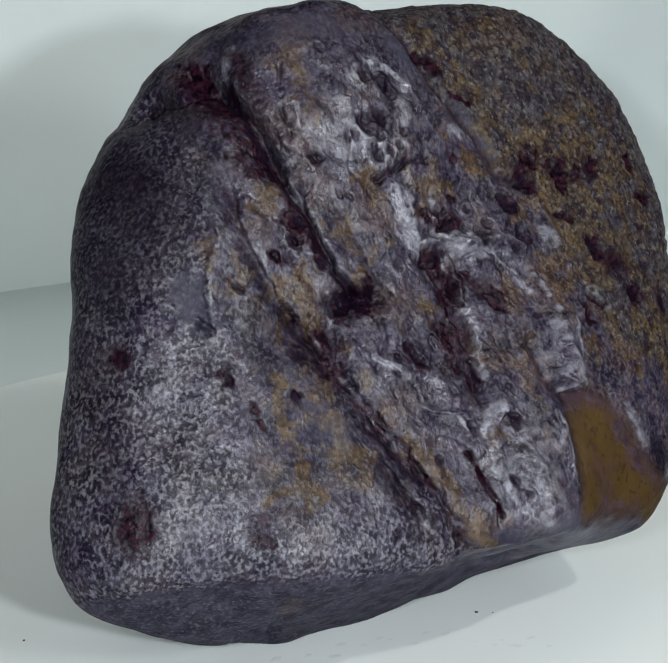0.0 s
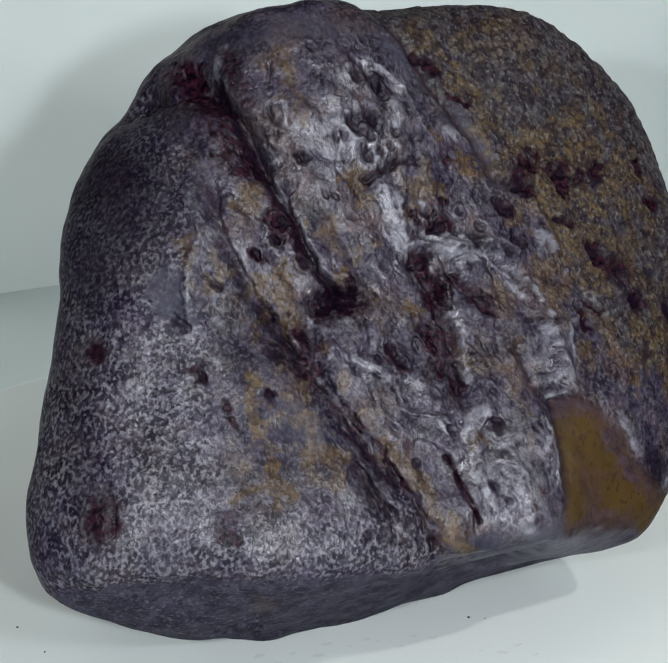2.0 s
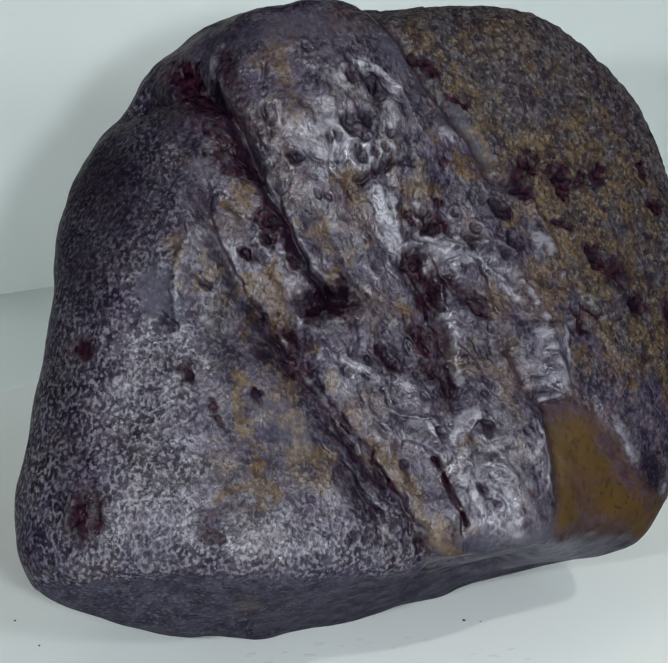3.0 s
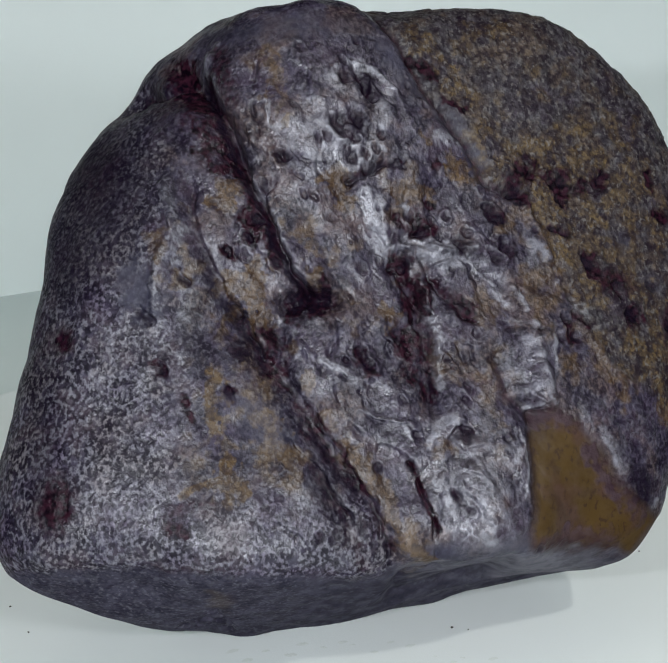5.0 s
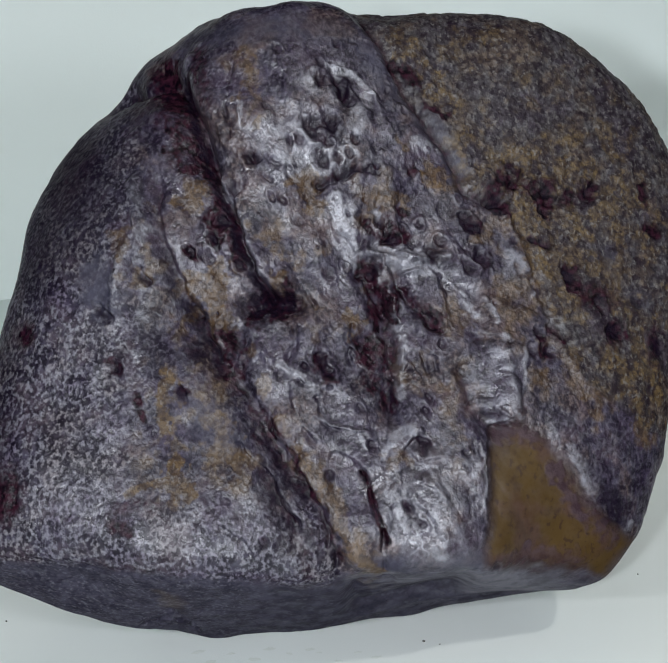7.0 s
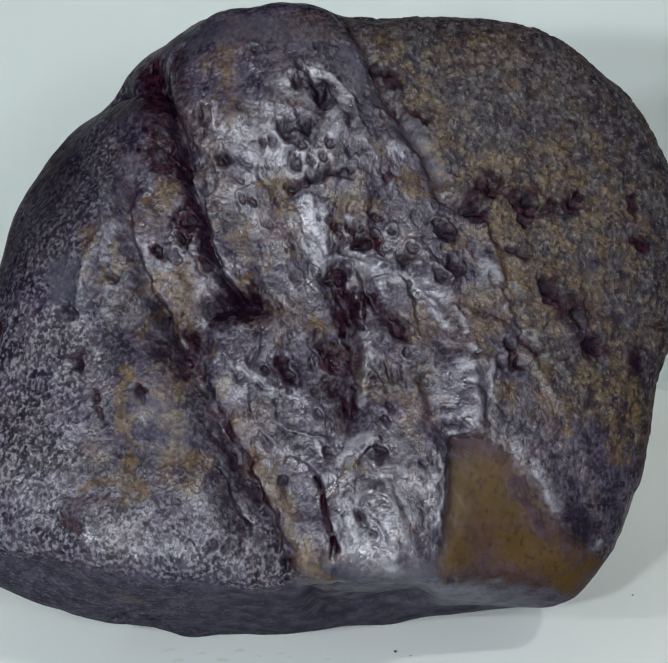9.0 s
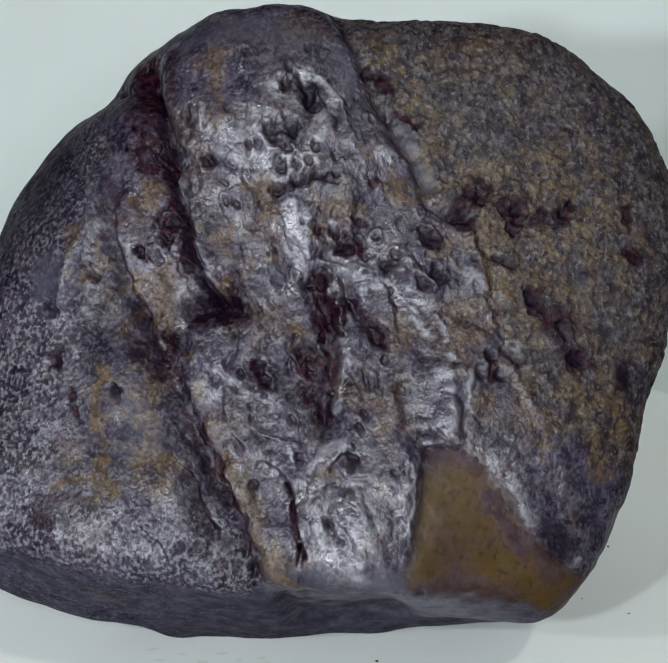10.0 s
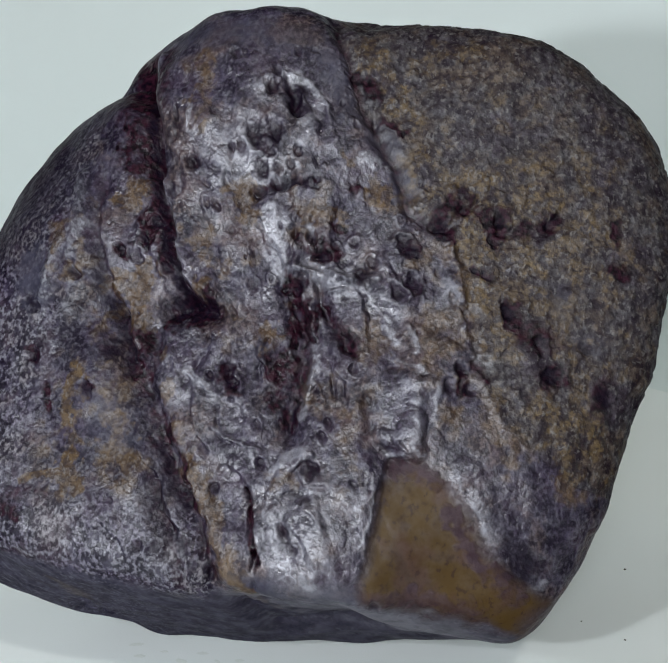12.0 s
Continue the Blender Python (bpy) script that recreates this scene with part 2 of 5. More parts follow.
    l.new(ramp(n, l, combined(n, l, "MULTIPLY", rough_part, combined(n, l, "MAXIMUM", grit, 0.45)), 0.0, 1.0, 0.02, 0.16), amount.inputs["Scale"])
    tilt = n.new("ShaderNodeVectorMath")
    tilt.operation = "ADD"
    l.new(b3.outputs[0], tilt.inputs[0])
    l.new(amount.outputs[0], tilt.inputs[1])
    unit = n.new("ShaderNodeVectorMath")
    unit.operation = "NORMALIZE"
    l.new(tilt.outputs[0], unit.inputs[0])
    b = node(n, "ShaderNodeBsdfPrincipled")
    base = mixed(n, l, 1.0, base, mixed(n, l, craggy, (0.95, 0.92, 0.98, 1), (0.97, 0.90, 1.0, 1)), "MULTIPLY")
    l.new(base, b.inputs["Base Color"])
    l.new(unit.outputs[0], b.inputs["Normal"])
    gloss = ramp(n, l, noises["mid"], 0.3, 0.7, 0.27, 0.46)
    dull = n.new("ShaderNodeMath")
    dull.operation = "MULTIPLY_ADD"
    matt = combined(n, l, "MAXIMUM", combined(n, l, "MAXIMUM", combined(n, l, "MULTIPLY", lobe, 0.6), flake), combined(n, l, "MAXIMUM", combined(n, l, "MULTIPLY", combined(n, l, "MAXIMUM", rust, plain), 0.7), under))
    l.new(matt, dull.inputs[0])
    dull.inputs[1].default_value = 0.20
    l.new(gloss, dull.inputs[2])
    l.new(dull.outputs[0], b.inputs["Roughness"])
    shine = combined(n, l, "MULTIPLY", ramp(n, l, noises["blot"], 0.36, 0.62, 0.2, 0.95), combined(n, l, "SUBTRACT", 1.0, combined(n, l, "MULTIPLY", matt, 0.6)))
    shine = combined(n, l, "MULTIPLY", shine, ramp(n, l, red, 0.1, 0.7, 1.0, 0.3))
    shine = combined(n, l, "MULTIPLY", shine, ramp(n, l, shade_stain, 0.0, 1.0, 1.0, 0.4))
    shine = combined(n, l, "MULTIPLY", shine, ramp(n, l, flecks["dark"], 0.46, 0.56, 1.0, 0.75))
    shine = combined(n, l, "MULTIPLY", shine, ramp(n, l, hue.outputs[0], 0.48, 0.36, 1.0, 0.55))
    edge_on = n.new("ShaderNodeLayerWeight")
    edge_on.inputs[0].default_value = 0.5
    broad = n.new("ShaderNodeAttribute")
    broad.attribute_name = "broad"
    l.new(broad.outputs["Vector"], edge_on.inputs["Normal"])
    shine = combined(n, l, "MULTIPLY", shine, ramp(n, l, edge_on.outputs["Facing"], 0.03, 0.42, 1.0, 0.08))
    shine = combined(n, l, "MULTIPLY", shine, ramp(n, l, slab, 0.0, 1.0, 1.0, 0.65))
    shine = combined(n, l, "ADD", shine, combined(n, l, "MULTIPLY", combined(n, l, "MULTIPLY", pale, 0.6), ramp(n, l, edge_on.outputs["Facing"], 0.05, 0.45, 1.0, 0.2)))
    polish = ramp(n, l, edge_on.outputs["Facing"], 0.02, 0.30, 0.25, 0.0)
    polish = combined(n, l, "ADD", polish, combined(n, l, "MULTIPLY", combined(n, l, "MULTIPLY", pale, glare_cover), ramp(n, l, edge_on.outputs["Facing"], 0.02, 0.30, 0.5, 0.05)))
    polish = combined(n, l, "MULTIPLY", polish, ramp(n, l, slab, 0.0, 1.0, 1.0, 0.5))
    polish = combined(n, l, "MULTIPLY", polish, combined(n, l, "SUBTRACT", 1.0, combined(n, l, "MAXIMUM", combined(n, l, "MULTIPLY", matt, 0.5), combined(n, l, "MULTIPLY", red, 0.8))))
    l.new(polish, b.inputs["Coat Weight"])
    b.inputs["Coat Roughness"].default_value = 0.5
    b.inputs["Specular Tint"].default_value = (0.97, 0.95, 1.0, 1)
    l.new(shine, b.inputs["Specular IOR Level"])
    out = n.new("ShaderNodeOutputMaterial")
    l.new(b.outputs[0], out.inputs[0])
    return m


CARD = white_card("white_card", (0.80, 0.86, 0.855, 1), (0.75, 0.805, 0.80, 1))
DISC = white_card("white_plastic", (0.85, 0.89, 0.88, 1), (0.81, 0.83, 0.81, 1), 0.5, 90.0)
SCUFF = white_card("dull_paint", (0.81, 0.85, 0.82, 1), (0.74, 0.76, 0.72, 1), 0.8, 200.0)
SCUFF.node_tree.nodes["Principled BSDF"].inputs["Specular IOR Level"].default_value = 0.1
WALL = white_card("wall_paint", (0.22, 0.23, 0.24, 1), (0.18, 0.19, 0.20, 1), 0.7, 8.0)
DUST = white_card("dark_dust", (0.06, 0.055, 0.05, 1), (0.10, 0.09, 0.08, 1), 0.8, 300.0)
DESK = white_card("desk_top", (0.12, 0.12, 0.13, 1), (0.09, 0.09, 0.10, 1), 0.5, 8.0)
STONE = stone()


# ---- shared mesh helpers ----
def mesh_ob(name, verts, faces, mat, parent=None, smooth=False):
    me = bpy.data.meshes.new(name)
    me.from_pydata([tuple(v) for v in verts], [], [tuple(f) for f in faces])
    if smooth:
        me.polygons.foreach_set("use_smooth", [True] * len(me.polygons))
    me.materials.append(mat)
    me.update()
    ob = new(name, me)
    if parent:
        ob.parent = parent
    return ob


def box(name, x0, x1, y0, y1, z0, z1, mat):
    v = [(x, y, z) for z in (z0, z1) for y in (y0, y1) for x in (x0, x1)]
    f = [(0, 2, 3, 1), (4, 5, 7, 6), (0, 1, 5, 4), (2, 6, 7, 3), (0, 4, 6, 2), (1, 3, 7, 5)]
    return mesh_ob(name, v, f, mat)


def lathe(name, profile, mat, steps=160, start=0.0, sweep=360.0, parent=None):
    """A profile of (radius, height) turned about the z axis."""
    whole = sweep >= 360
    count = steps if whole else steps + 1
    v, f = [], []
    for i in range(count):
        a = radians(start + sweep * i / steps)
        v += [(r * math.cos(a), r * math.sin(a), z) for r, z in profile]
    k = len(profile)
    for i in range(steps):
        j = (i + 1) % count
        f += [(i * k + p, j * k + p, j * k + p + 1, i * k + p + 1) for p in range(k - 1)]
    return mesh_ob(name, v, f, mat, parent, True)


# ---- setting ----
BED = -0.006
# tabletop, walls and ceiling are unseen, added dark to keep the stone's reflections low
tagged(box("floor", -1.3, 1.3, -1.3, 1.3, BED - 0.03, BED - 0.001, DESK), "unseen tabletop under a white paper sheet, dark to cut reflections", "tabletop", kind="structure")
tagged(lathe("paper_sheet", [(0.0, BED), (0.220, BED), (0.220, BED - 0.001), (0.0, BED - 0.001)], CARD), "round white paper sheet lying under the turntable", "paper sheet", kind="structure")
tagged(box("wall_north", -1.34, 1.34, 1.3, 1.34, BED - 0.03, 1.4, WALL), "unseen plain wall added to close the room, dark to cut reflections", "wall", kind="structure")
tagged(box("wall_south", -1.34, 1.34, -1.34, -1.3, BED - 0.03, 1.4, WALL), "unseen plain wall added to close the room, dark to cut reflections", "wall", kind="structure")
tagged(box("wall_east", 1.3, 1.34, -1.3, 1.3, BED - 0.03, 1.4, WALL), "unseen plain wall added to close the room, dark to cut reflections", "wall", kind="structure")
tagged(box("wall_west", -1.34, -1.3, -1.3, 1.3, BED - 0.03, 1.4, WALL), "unseen plain wall added to close the room, dark to cut reflections", "wall", kind="structure")
tagged(box("ceiling", -1.34, 1.34, -1.34, 1.34, 1.4, 1.43, WALL), "unseen plain ceiling added to close the room, dark to cut reflections", "ceiling", kind="structure")

# curved white card behind the turntable
card = lathe("backdrop", [(0.212, BED), (0.212, 0.23), (0.2135, 0.23), (0.2135, BED)], CARD, 120, -4, 188)
tagged(card, "curved white card standing behind the turntable", "backdrop", kind="structure")

# turntable
turntable = tagged(new("turntable"), "round white plastic turntable with a rounded rim", "turntable")
lathe("plate", [(0.0, -0.0004), (0.117, -0.0004), (0.1192, -0.0009), (0.120, -0.0022), (0.1192, -0.0036), (0.117, -0.0042), (0.0, -0.0042)], DISC, parent=turntable)
lathe("foot", [(0.0, -0.0042), (0.085, -0.0042), (0.085, BED), (0.0, BED)], DISC, parent=turntable)


# ---- stone ----
def gradient_noise(p, seed):
    """Perlin noise at the points p, in -1 to 1."""
    rng = np.random.default_rng(seed)
    perm = rng.permutation(256)
    perm = np.concatenate([perm, perm, perm])
    grad = rng.normal(size=(256, 3))
    grad /= np.linalg.norm(grad, axis=1)[:, None]
    cell = np.floor(p).astype(np.int64)
    f = p - cell
    cell &= 255
    s = f * f * f * (f * (f * 6 - 15) + 10)
    total = np.zeros(len(p))
    for dx in (0, 1):
        for dy in (0, 1):
            for dz in (0, 1):
                h = perm[perm[perm[cell[:, 0] + dx] + cell[:, 1] + dy] + cell[:, 2] + dz]
                g = grad[h]
                dot = g[:, 0] * (f[:, 0] - dx) + g[:, 1] * (f[:, 1] - dy) + g[:, 2] * (f[:, 2] - dz)
                w = (s[:, 0] if dx else 1 - s[:, 0]) * (s[:, 1] if dy else 1 - s[:, 1]) * (s[:, 2] if dz else 1 - s[:, 2])
                total += dot * w
    return total * 1.5


def ball_directions(side):
    """Directions on a grid of side x side points, even over the ball and denser about the broad face."""
    g = np.linspace(-1, 1, side)
    a, b = np.meshgrid(g, g)
    a, b = a.ravel(), b.ravel()
    r = np.maximum(np.abs(a), np.abs(b))
    wide = np.abs(a) >= np.abs(b)
    with np.errstate(divide="ignore", invalid="ignore"):
        turn = np.where(wide, np.pi / 4 * np.nan_to_num(b / a), np.pi / 2 - np.pi / 4 * np.nan_to_num(a / b))
    flip = np.where(wide, a < 0, b < 0)
    turn = turn + np.where(flip, np.pi, 0)
    polar = 2 * np.arcsin(np.clip(r ** 1.25, 0, 1))
    front = np.array((0.0, -0.839, 0.545))
    side_way = np.array((1.0, 0.0, 0.0))
    upward = np.array((0.0, 0.545, 0.839))
    return (np.cos(polar)[:, None] * front + (np.sin(polar) * np.cos(turn))[:, None] * side_way
            + (np.sin(polar) * np.sin(turn))[:, None] * upward)


SIDE = 1150
HEART = np.array((0.0, -0.018, 0.050))
WAYS = ball_directions(SIDE)
# flat facets: azimuth, elevation, distance from the heart in mm; blended into one rounded block
FACETS = (
    (-138, 47, 61.6), (76, 78, 61.5), (29, 44, 75.3), (-111, 33, 56.9), (92, 61, 57.8),
    (-50, 9, 60.8), (179, 50, 61.7), (34, 36, 70.1), (-83, 30, 42.1), (146, 32, 54.3),
    (-13, 28, 72.5), (-154, 26, 65.0), (81, 13, 55.2), (-66, 31, 43.4), (159, 1, 49.1),
    (25, -16, 51.6), (-78, 47, 61.9), (114, -5, 56.2), (-12, -5, 68.8), (158, 0, 44.6),
    (61, -16, 56.6), (-100, -39, 66.9), (146, -24, 59.2), (16, -27, 54.7), (-106, -41, 73.8),
    (94, -36, 55.0), (-78, -52, 62.1), (170, -48, 60.0), (43, -52, 57.1), (-80, -52, 56.7),
    (161, -47, 53.5), (-49, -70, 58.5),
)
block = np.zeros(len(WAYS))
for azimuth, elevation, far in FACETS:
    a, e = radians(azimuth), radians(elevation)
    n = np.array((math.cos(a) * math.cos(e), math.sin(a) * math.cos(e), math.sin(e)))
    block += np.maximum(WAYS @ n / far, 1e-7) ** 18
REACH = block ** (-1 / 18.0)
BASE = WAYS * REACH[:, None] + HEART * 1000
# coordinates on the broad face, in mm, with a little wander so that edges are ragged
FACE = np.stack([BASE[:, 0], 0.545 * (BASE[:, 1] - HEART[1] * 1000) + 0.839 * (BASE[:, 2] - HEART[2] * 1000)], 1)
FRONT = np.clip((WAYS @ np.array((0.0, -0.839, 0.545)) - 0.02) / 0.15, 0, 1)
WANDER = np.stack([gradient_noise(BASE / 3.1, 11) + 0.22 * gradient_noise(BASE / 1.3, 12),
                   gradient_noise(BASE / 3.1, 13) + 0.22 * gradient_noise(BASE / 1.3, 14)], 1)
FRET = np.stack([gradient_noise(BASE / 1.4, 15), gradient_noise(BASE / 1.4, 16)], 1)
RAGGED = FACE + 0.55 * WANDER
FRAY = 0.75 * gradient_noise(BASE / 1.7, 18) + 0.5 * gradient_noise(BASE / 0.75, 19)
BROKEN = np.clip(0.45 + 1.3 * gradient_noise(BASE / 2.4, 17), 0, 1)
height = np.zeros(len(WAYS))
masks = {k: np.zeros(len(WAYS)) for k in ("rust", "red", "pale", "plain", "flake", "slab", "lobe", "under", "shade_stain", "grit")}


def near(u, v, reach):
    return np.nonzero((np.abs(FACE[:, 0] - u) < reach) & (np.abs(FACE[:, 1] - v) < reach) & (FRONT > 0))[0]


def swell(x, y, z, wide, high):
    """A broad rise or hollow of the block."""
    d2 = (BASE[:, 0] - x) ** 2 + (BASE[:, 1] - y) ** 2 + (BASE[:, 2] - z) ** 2
    height[:] += high * np.exp(-d2 / (2 * wide * wide))


def way_to(points, line):
    best = np.full(len(points), 1e9)
    for (x0, y0), (x1, y1) in zip(line, line[1:]):
        d = np.array((x1 - x0, y1 - y0))
        rel = points - (x0, y0)
        t = np.clip(rel @ d / (d @ d), 0, 1)
        best = np.minimum(best, np.hypot(rel[:, 0] - t * d[0], rel[:, 1] - t * d[1]))
    return best


def crease(wide, deep, *line):
    """A groove along a line; a negative depth makes a ridge."""
    mid = np.mean(line, axis=0)
    i = near(mid[0], mid[1], max(np.ptp([p[0] for p in line]), np.ptp([p[1] for p in line])) / 2 + 6 + 3 * wide)
    d = way_to(FACE[i] + min(0.55, 0.8 * wide) * WANDER[i] * (0.4 if wide > 1.8 else 1.0), line)
    fade = BROKEN[i] if wide < 0.75 else 1.0
    height[i] -= (1.25 if deep < 1 else 1.0) * deep * fade * np.exp(-(d / wide) ** 2 / 1.4) * FRONT[i]
    # ridges get a highlight painted pale along the crest
    if deep < 0:
        masks["pale"][i] = np.maximum(masks["pale"][i], 0.6 * fade * np.exp(-(d / wide) ** 2) * FRONT[i])
    # deep grooves coloured dark maroon: stain and painted shade together
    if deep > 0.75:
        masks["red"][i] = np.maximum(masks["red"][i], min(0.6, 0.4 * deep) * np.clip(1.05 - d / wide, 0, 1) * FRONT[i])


HOLES = []
smooth = np.zeros(len(WAYS))


def pit(u, v, wide, deep, rim=0.3, edge=3):
    """A ragged hole with a slightly raised rim, dark inside from stain and painted shade."""
    i = near(u, v, wide * 4 + 1)
    off = FACE[i] + min(0.4, 0.4 * wide) * WANDER[i] + 0.45 * wide * FRET[i] - (u, v)
    d = np.hypot((0.53 * off[:, 0] - 0.85 * off[:, 1]) / 1.25, (0.85 * off[:, 0] + 0.53 * off[:, 1]) * 1.15) / wide
    height[i] += (-0.60 * deep * np.exp(-d ** edge) + 0.8 * rim * deep * np.exp(-((d - 1.35) / 0.4) ** 2)) * FRONT[i]
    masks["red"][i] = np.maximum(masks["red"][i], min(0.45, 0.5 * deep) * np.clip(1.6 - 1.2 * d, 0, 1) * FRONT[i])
    masks["shade_stain"][i] = np.maximum(masks["shade_stain"][i], min(0.95, max(0.0, 1.5 * deep - 0.45)) * np.clip(2.2 - 2.0 * d, 0, 1) * FRONT[i])
    smooth[i] = np.maximum(smooth[i], np.clip(1.6 - d, 0, 0.9))
    HOLES.append((i, d, rim))


def knob(u, v, wide, high):
    i = near(u, v, wide * 3 + 1)
    d = np.hypot(*(RAGGED[i] - (u, v)).T) / wide
    height[i] += high * np.exp(-d ** 2) * FRONT[i]


def blot(kind, u, v, wide, tall, amount):
    """A patch of one kind on the face: stain, smooth skin, painted highlight, painted shade."""
    i = near(u, v, max(wide, tall) * 2.2 + 2)
    d = np.hypot((FACE[i, 0] + 1.1 * WANDER[i, 0] - u) / wide, (FACE[i, 1] + 1.1 * WANDER[i, 1] - v) / tall)
    soft = np.clip(1.35 - 0.8 * d, 0, 1) if kind in ("plain", "pale") else np.clip(1.55 - d, 0, 1)
    masks[kind][i] = np.maximum(masks[kind][i], amount * soft * np.clip(FRONT[i] * 3, 0, 1))


def stroke(kind, amount, wide, deep, *line):
    """A ragged stain, painted highlight or painted shade along a line, cut in or (negative) standing proud by so many
    mm.
    """
    mid = np.mean(line, axis=0)
    i = near(mid[0], mid[1], max(np.ptp([p[0] for p in line]), np.ptp([p[1] for p in line])) / 2 + 3 + 2 * wide)
    d = way_to(FACE[i] + min(1.0, 0.6 * wide) * WANDER[i] + min(0.6, 0.45 * wide) * FRET[i], line) / wide
    d = d + FRAY[i]
    masks[kind][i] = np.maximum(masks[kind][i], amount * np.clip((1.45 - d) / 0.9, 0, 1) * np.clip(FRONT[i] * 3, 0, 1))
    height[i] -= 0.65 * deep * np.exp(-np.maximum(d, 0) ** 2 / 0.9) * FRONT[i]


swell(-9, -42, 97, 8, 1.9)
swell(-28, -54, 5, 2.6, -1.2)
swell(-21, -49, 1, 3.0, 0.7)
swell(9, -20, 112, 5, -2.1)
swell(6, -57, 60, 13, -1.5)
swell(20, -75, 33, 8, 1.8)
swell(-15, -81, 33, 8, 1.2)
swell(22, -55, 13, 8, -1.4)
swell(45, -48, 10, 3.5, 1.1)
swell(-8, -35, 107, 8, 1.5)
swell(-33, -28, 100, 8, -1.0)
swell(-29, -49, 0, 5, -0.9)
swell(35, -67, 26, 3.5, -1.5)
swell(-35, -55, 78, 8, 1.3)
swell(-57, -45, 59, 8, -0.6)
swell(-40, -75, 26, 5, -1.3)
swell(18, -46, 4, 8, -1.2)
swell(54, -50, 18, 3.5, -1.0)
swell(47, -55, 15, 3.5, 1.1)
swell(37, -24, 101, 8, 0.8)
swell(-39, -15, 94, 3.5, -1.1)
swell(13, -40, 92, 5, 1.3)
swell(13, -47, 75, 13, -1.0)
swell(-63, -58, 37, 5, 1.0)
swell(-52, -33, 76, 5, 0.8)
swell(38, -57, 50, 8, 0.9)
swell(58, -42, 54, 8, -1.2)
swell(-45, -67, 53, 5, -1.1)
swell(-54, -78, 30, 3.5, 1.1)
swell(1, -70, 42, 5, -1.1)
swell(-2, -22, 113, 3.5, 0.5)
swell(53, -53, 43, 8, 0.8)
swell(-15, -62, 59, 3.5, -1.0)
swell(31, -48, 8, 5, -0.8)
swell(-5, -42, -3, 5, 0.8)
swell(17, -31, 99, 8, -1.1)
swell(5, -39, 96, 8, 1.2)
swell(50, -10, 101, 3.5, -0.5)
swell(64, -31, 55, 3.5, 0.8)
swell(-27, -18, 106, 5, 0.6)
swell(-27, -81, 33, 8, 0.9)
swell(15, -39, -1, 3.5, 0.8)
swell(-24, -60, 65, 3.5, -0.8)
swell(-55, -40, 66, 3.5, -0.7)
swell(24, -23, 106, 3.5, -0.7)
swell(51, -58, 24, 3.5, -0.7)
swell(-10, -23, 113, 3.5, -0.4)
swell(43, -30, 88, 5, 0.6)
swell(22, -69, 42, 5, 0.7)
swell(60, -44, 35, 3.5, 0.5)
swell(-33, -41, 92, 8, -0.6)
swell(57, -8, 92, 3.5, 0.4)
swell(34, -12, 108, 5, 0.4)
swell(-2, -52, 72, 8, -0.6)
swell(-64, -65, 26, 3.5, -0.5)
swell(-15, -81, 33, 3.5, 0.9)
swell(29, -62, 45, 3.5, -0.6)
swell(-48, -30, 86, 3.5, 0.4)
swell(-36, -27, 98, 2.4, -1.5)
swell(-40, -25, 95, 2.4, -1.3)
swell(-28, -36, 100, 2.4, -1.3)
swell(-33, -21, 101, 3.5, 0.9)
swell(-30, -27, 103, 3.5, 0.8)
swell(-35, -16, 99, 3.5, 0.8)
swell(-20, -57, 67, 5, -1.8)
swell(40, -65, 28, 5, -1.5)
swell(-23, -66, 56, 5, 0.9)
swell(45, -53, 51, 6, 0.6)
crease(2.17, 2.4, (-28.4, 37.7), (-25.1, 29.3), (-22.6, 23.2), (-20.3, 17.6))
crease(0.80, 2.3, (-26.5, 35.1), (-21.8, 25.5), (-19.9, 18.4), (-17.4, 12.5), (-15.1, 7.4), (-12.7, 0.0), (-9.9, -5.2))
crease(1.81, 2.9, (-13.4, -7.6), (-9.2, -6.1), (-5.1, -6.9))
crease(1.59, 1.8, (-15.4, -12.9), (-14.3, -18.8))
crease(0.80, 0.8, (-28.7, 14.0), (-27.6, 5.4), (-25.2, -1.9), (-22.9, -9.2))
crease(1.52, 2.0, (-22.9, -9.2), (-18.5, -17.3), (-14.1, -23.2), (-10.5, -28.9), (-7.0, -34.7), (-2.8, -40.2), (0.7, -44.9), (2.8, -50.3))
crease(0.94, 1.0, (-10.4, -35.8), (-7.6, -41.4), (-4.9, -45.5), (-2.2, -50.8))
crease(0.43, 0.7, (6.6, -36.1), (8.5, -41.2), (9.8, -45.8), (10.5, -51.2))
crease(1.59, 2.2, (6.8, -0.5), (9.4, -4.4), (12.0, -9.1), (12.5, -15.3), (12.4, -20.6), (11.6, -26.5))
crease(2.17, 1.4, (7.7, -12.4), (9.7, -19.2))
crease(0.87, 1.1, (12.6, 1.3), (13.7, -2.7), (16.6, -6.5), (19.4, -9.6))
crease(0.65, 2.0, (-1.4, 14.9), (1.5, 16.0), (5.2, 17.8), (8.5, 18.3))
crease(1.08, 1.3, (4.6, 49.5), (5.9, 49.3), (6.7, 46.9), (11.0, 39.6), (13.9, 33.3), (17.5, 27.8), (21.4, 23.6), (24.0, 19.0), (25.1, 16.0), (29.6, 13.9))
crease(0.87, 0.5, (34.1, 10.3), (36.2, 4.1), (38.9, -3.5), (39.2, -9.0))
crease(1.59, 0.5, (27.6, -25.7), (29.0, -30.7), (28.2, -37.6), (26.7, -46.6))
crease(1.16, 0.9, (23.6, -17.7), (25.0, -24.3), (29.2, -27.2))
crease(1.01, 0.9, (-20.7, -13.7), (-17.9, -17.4))
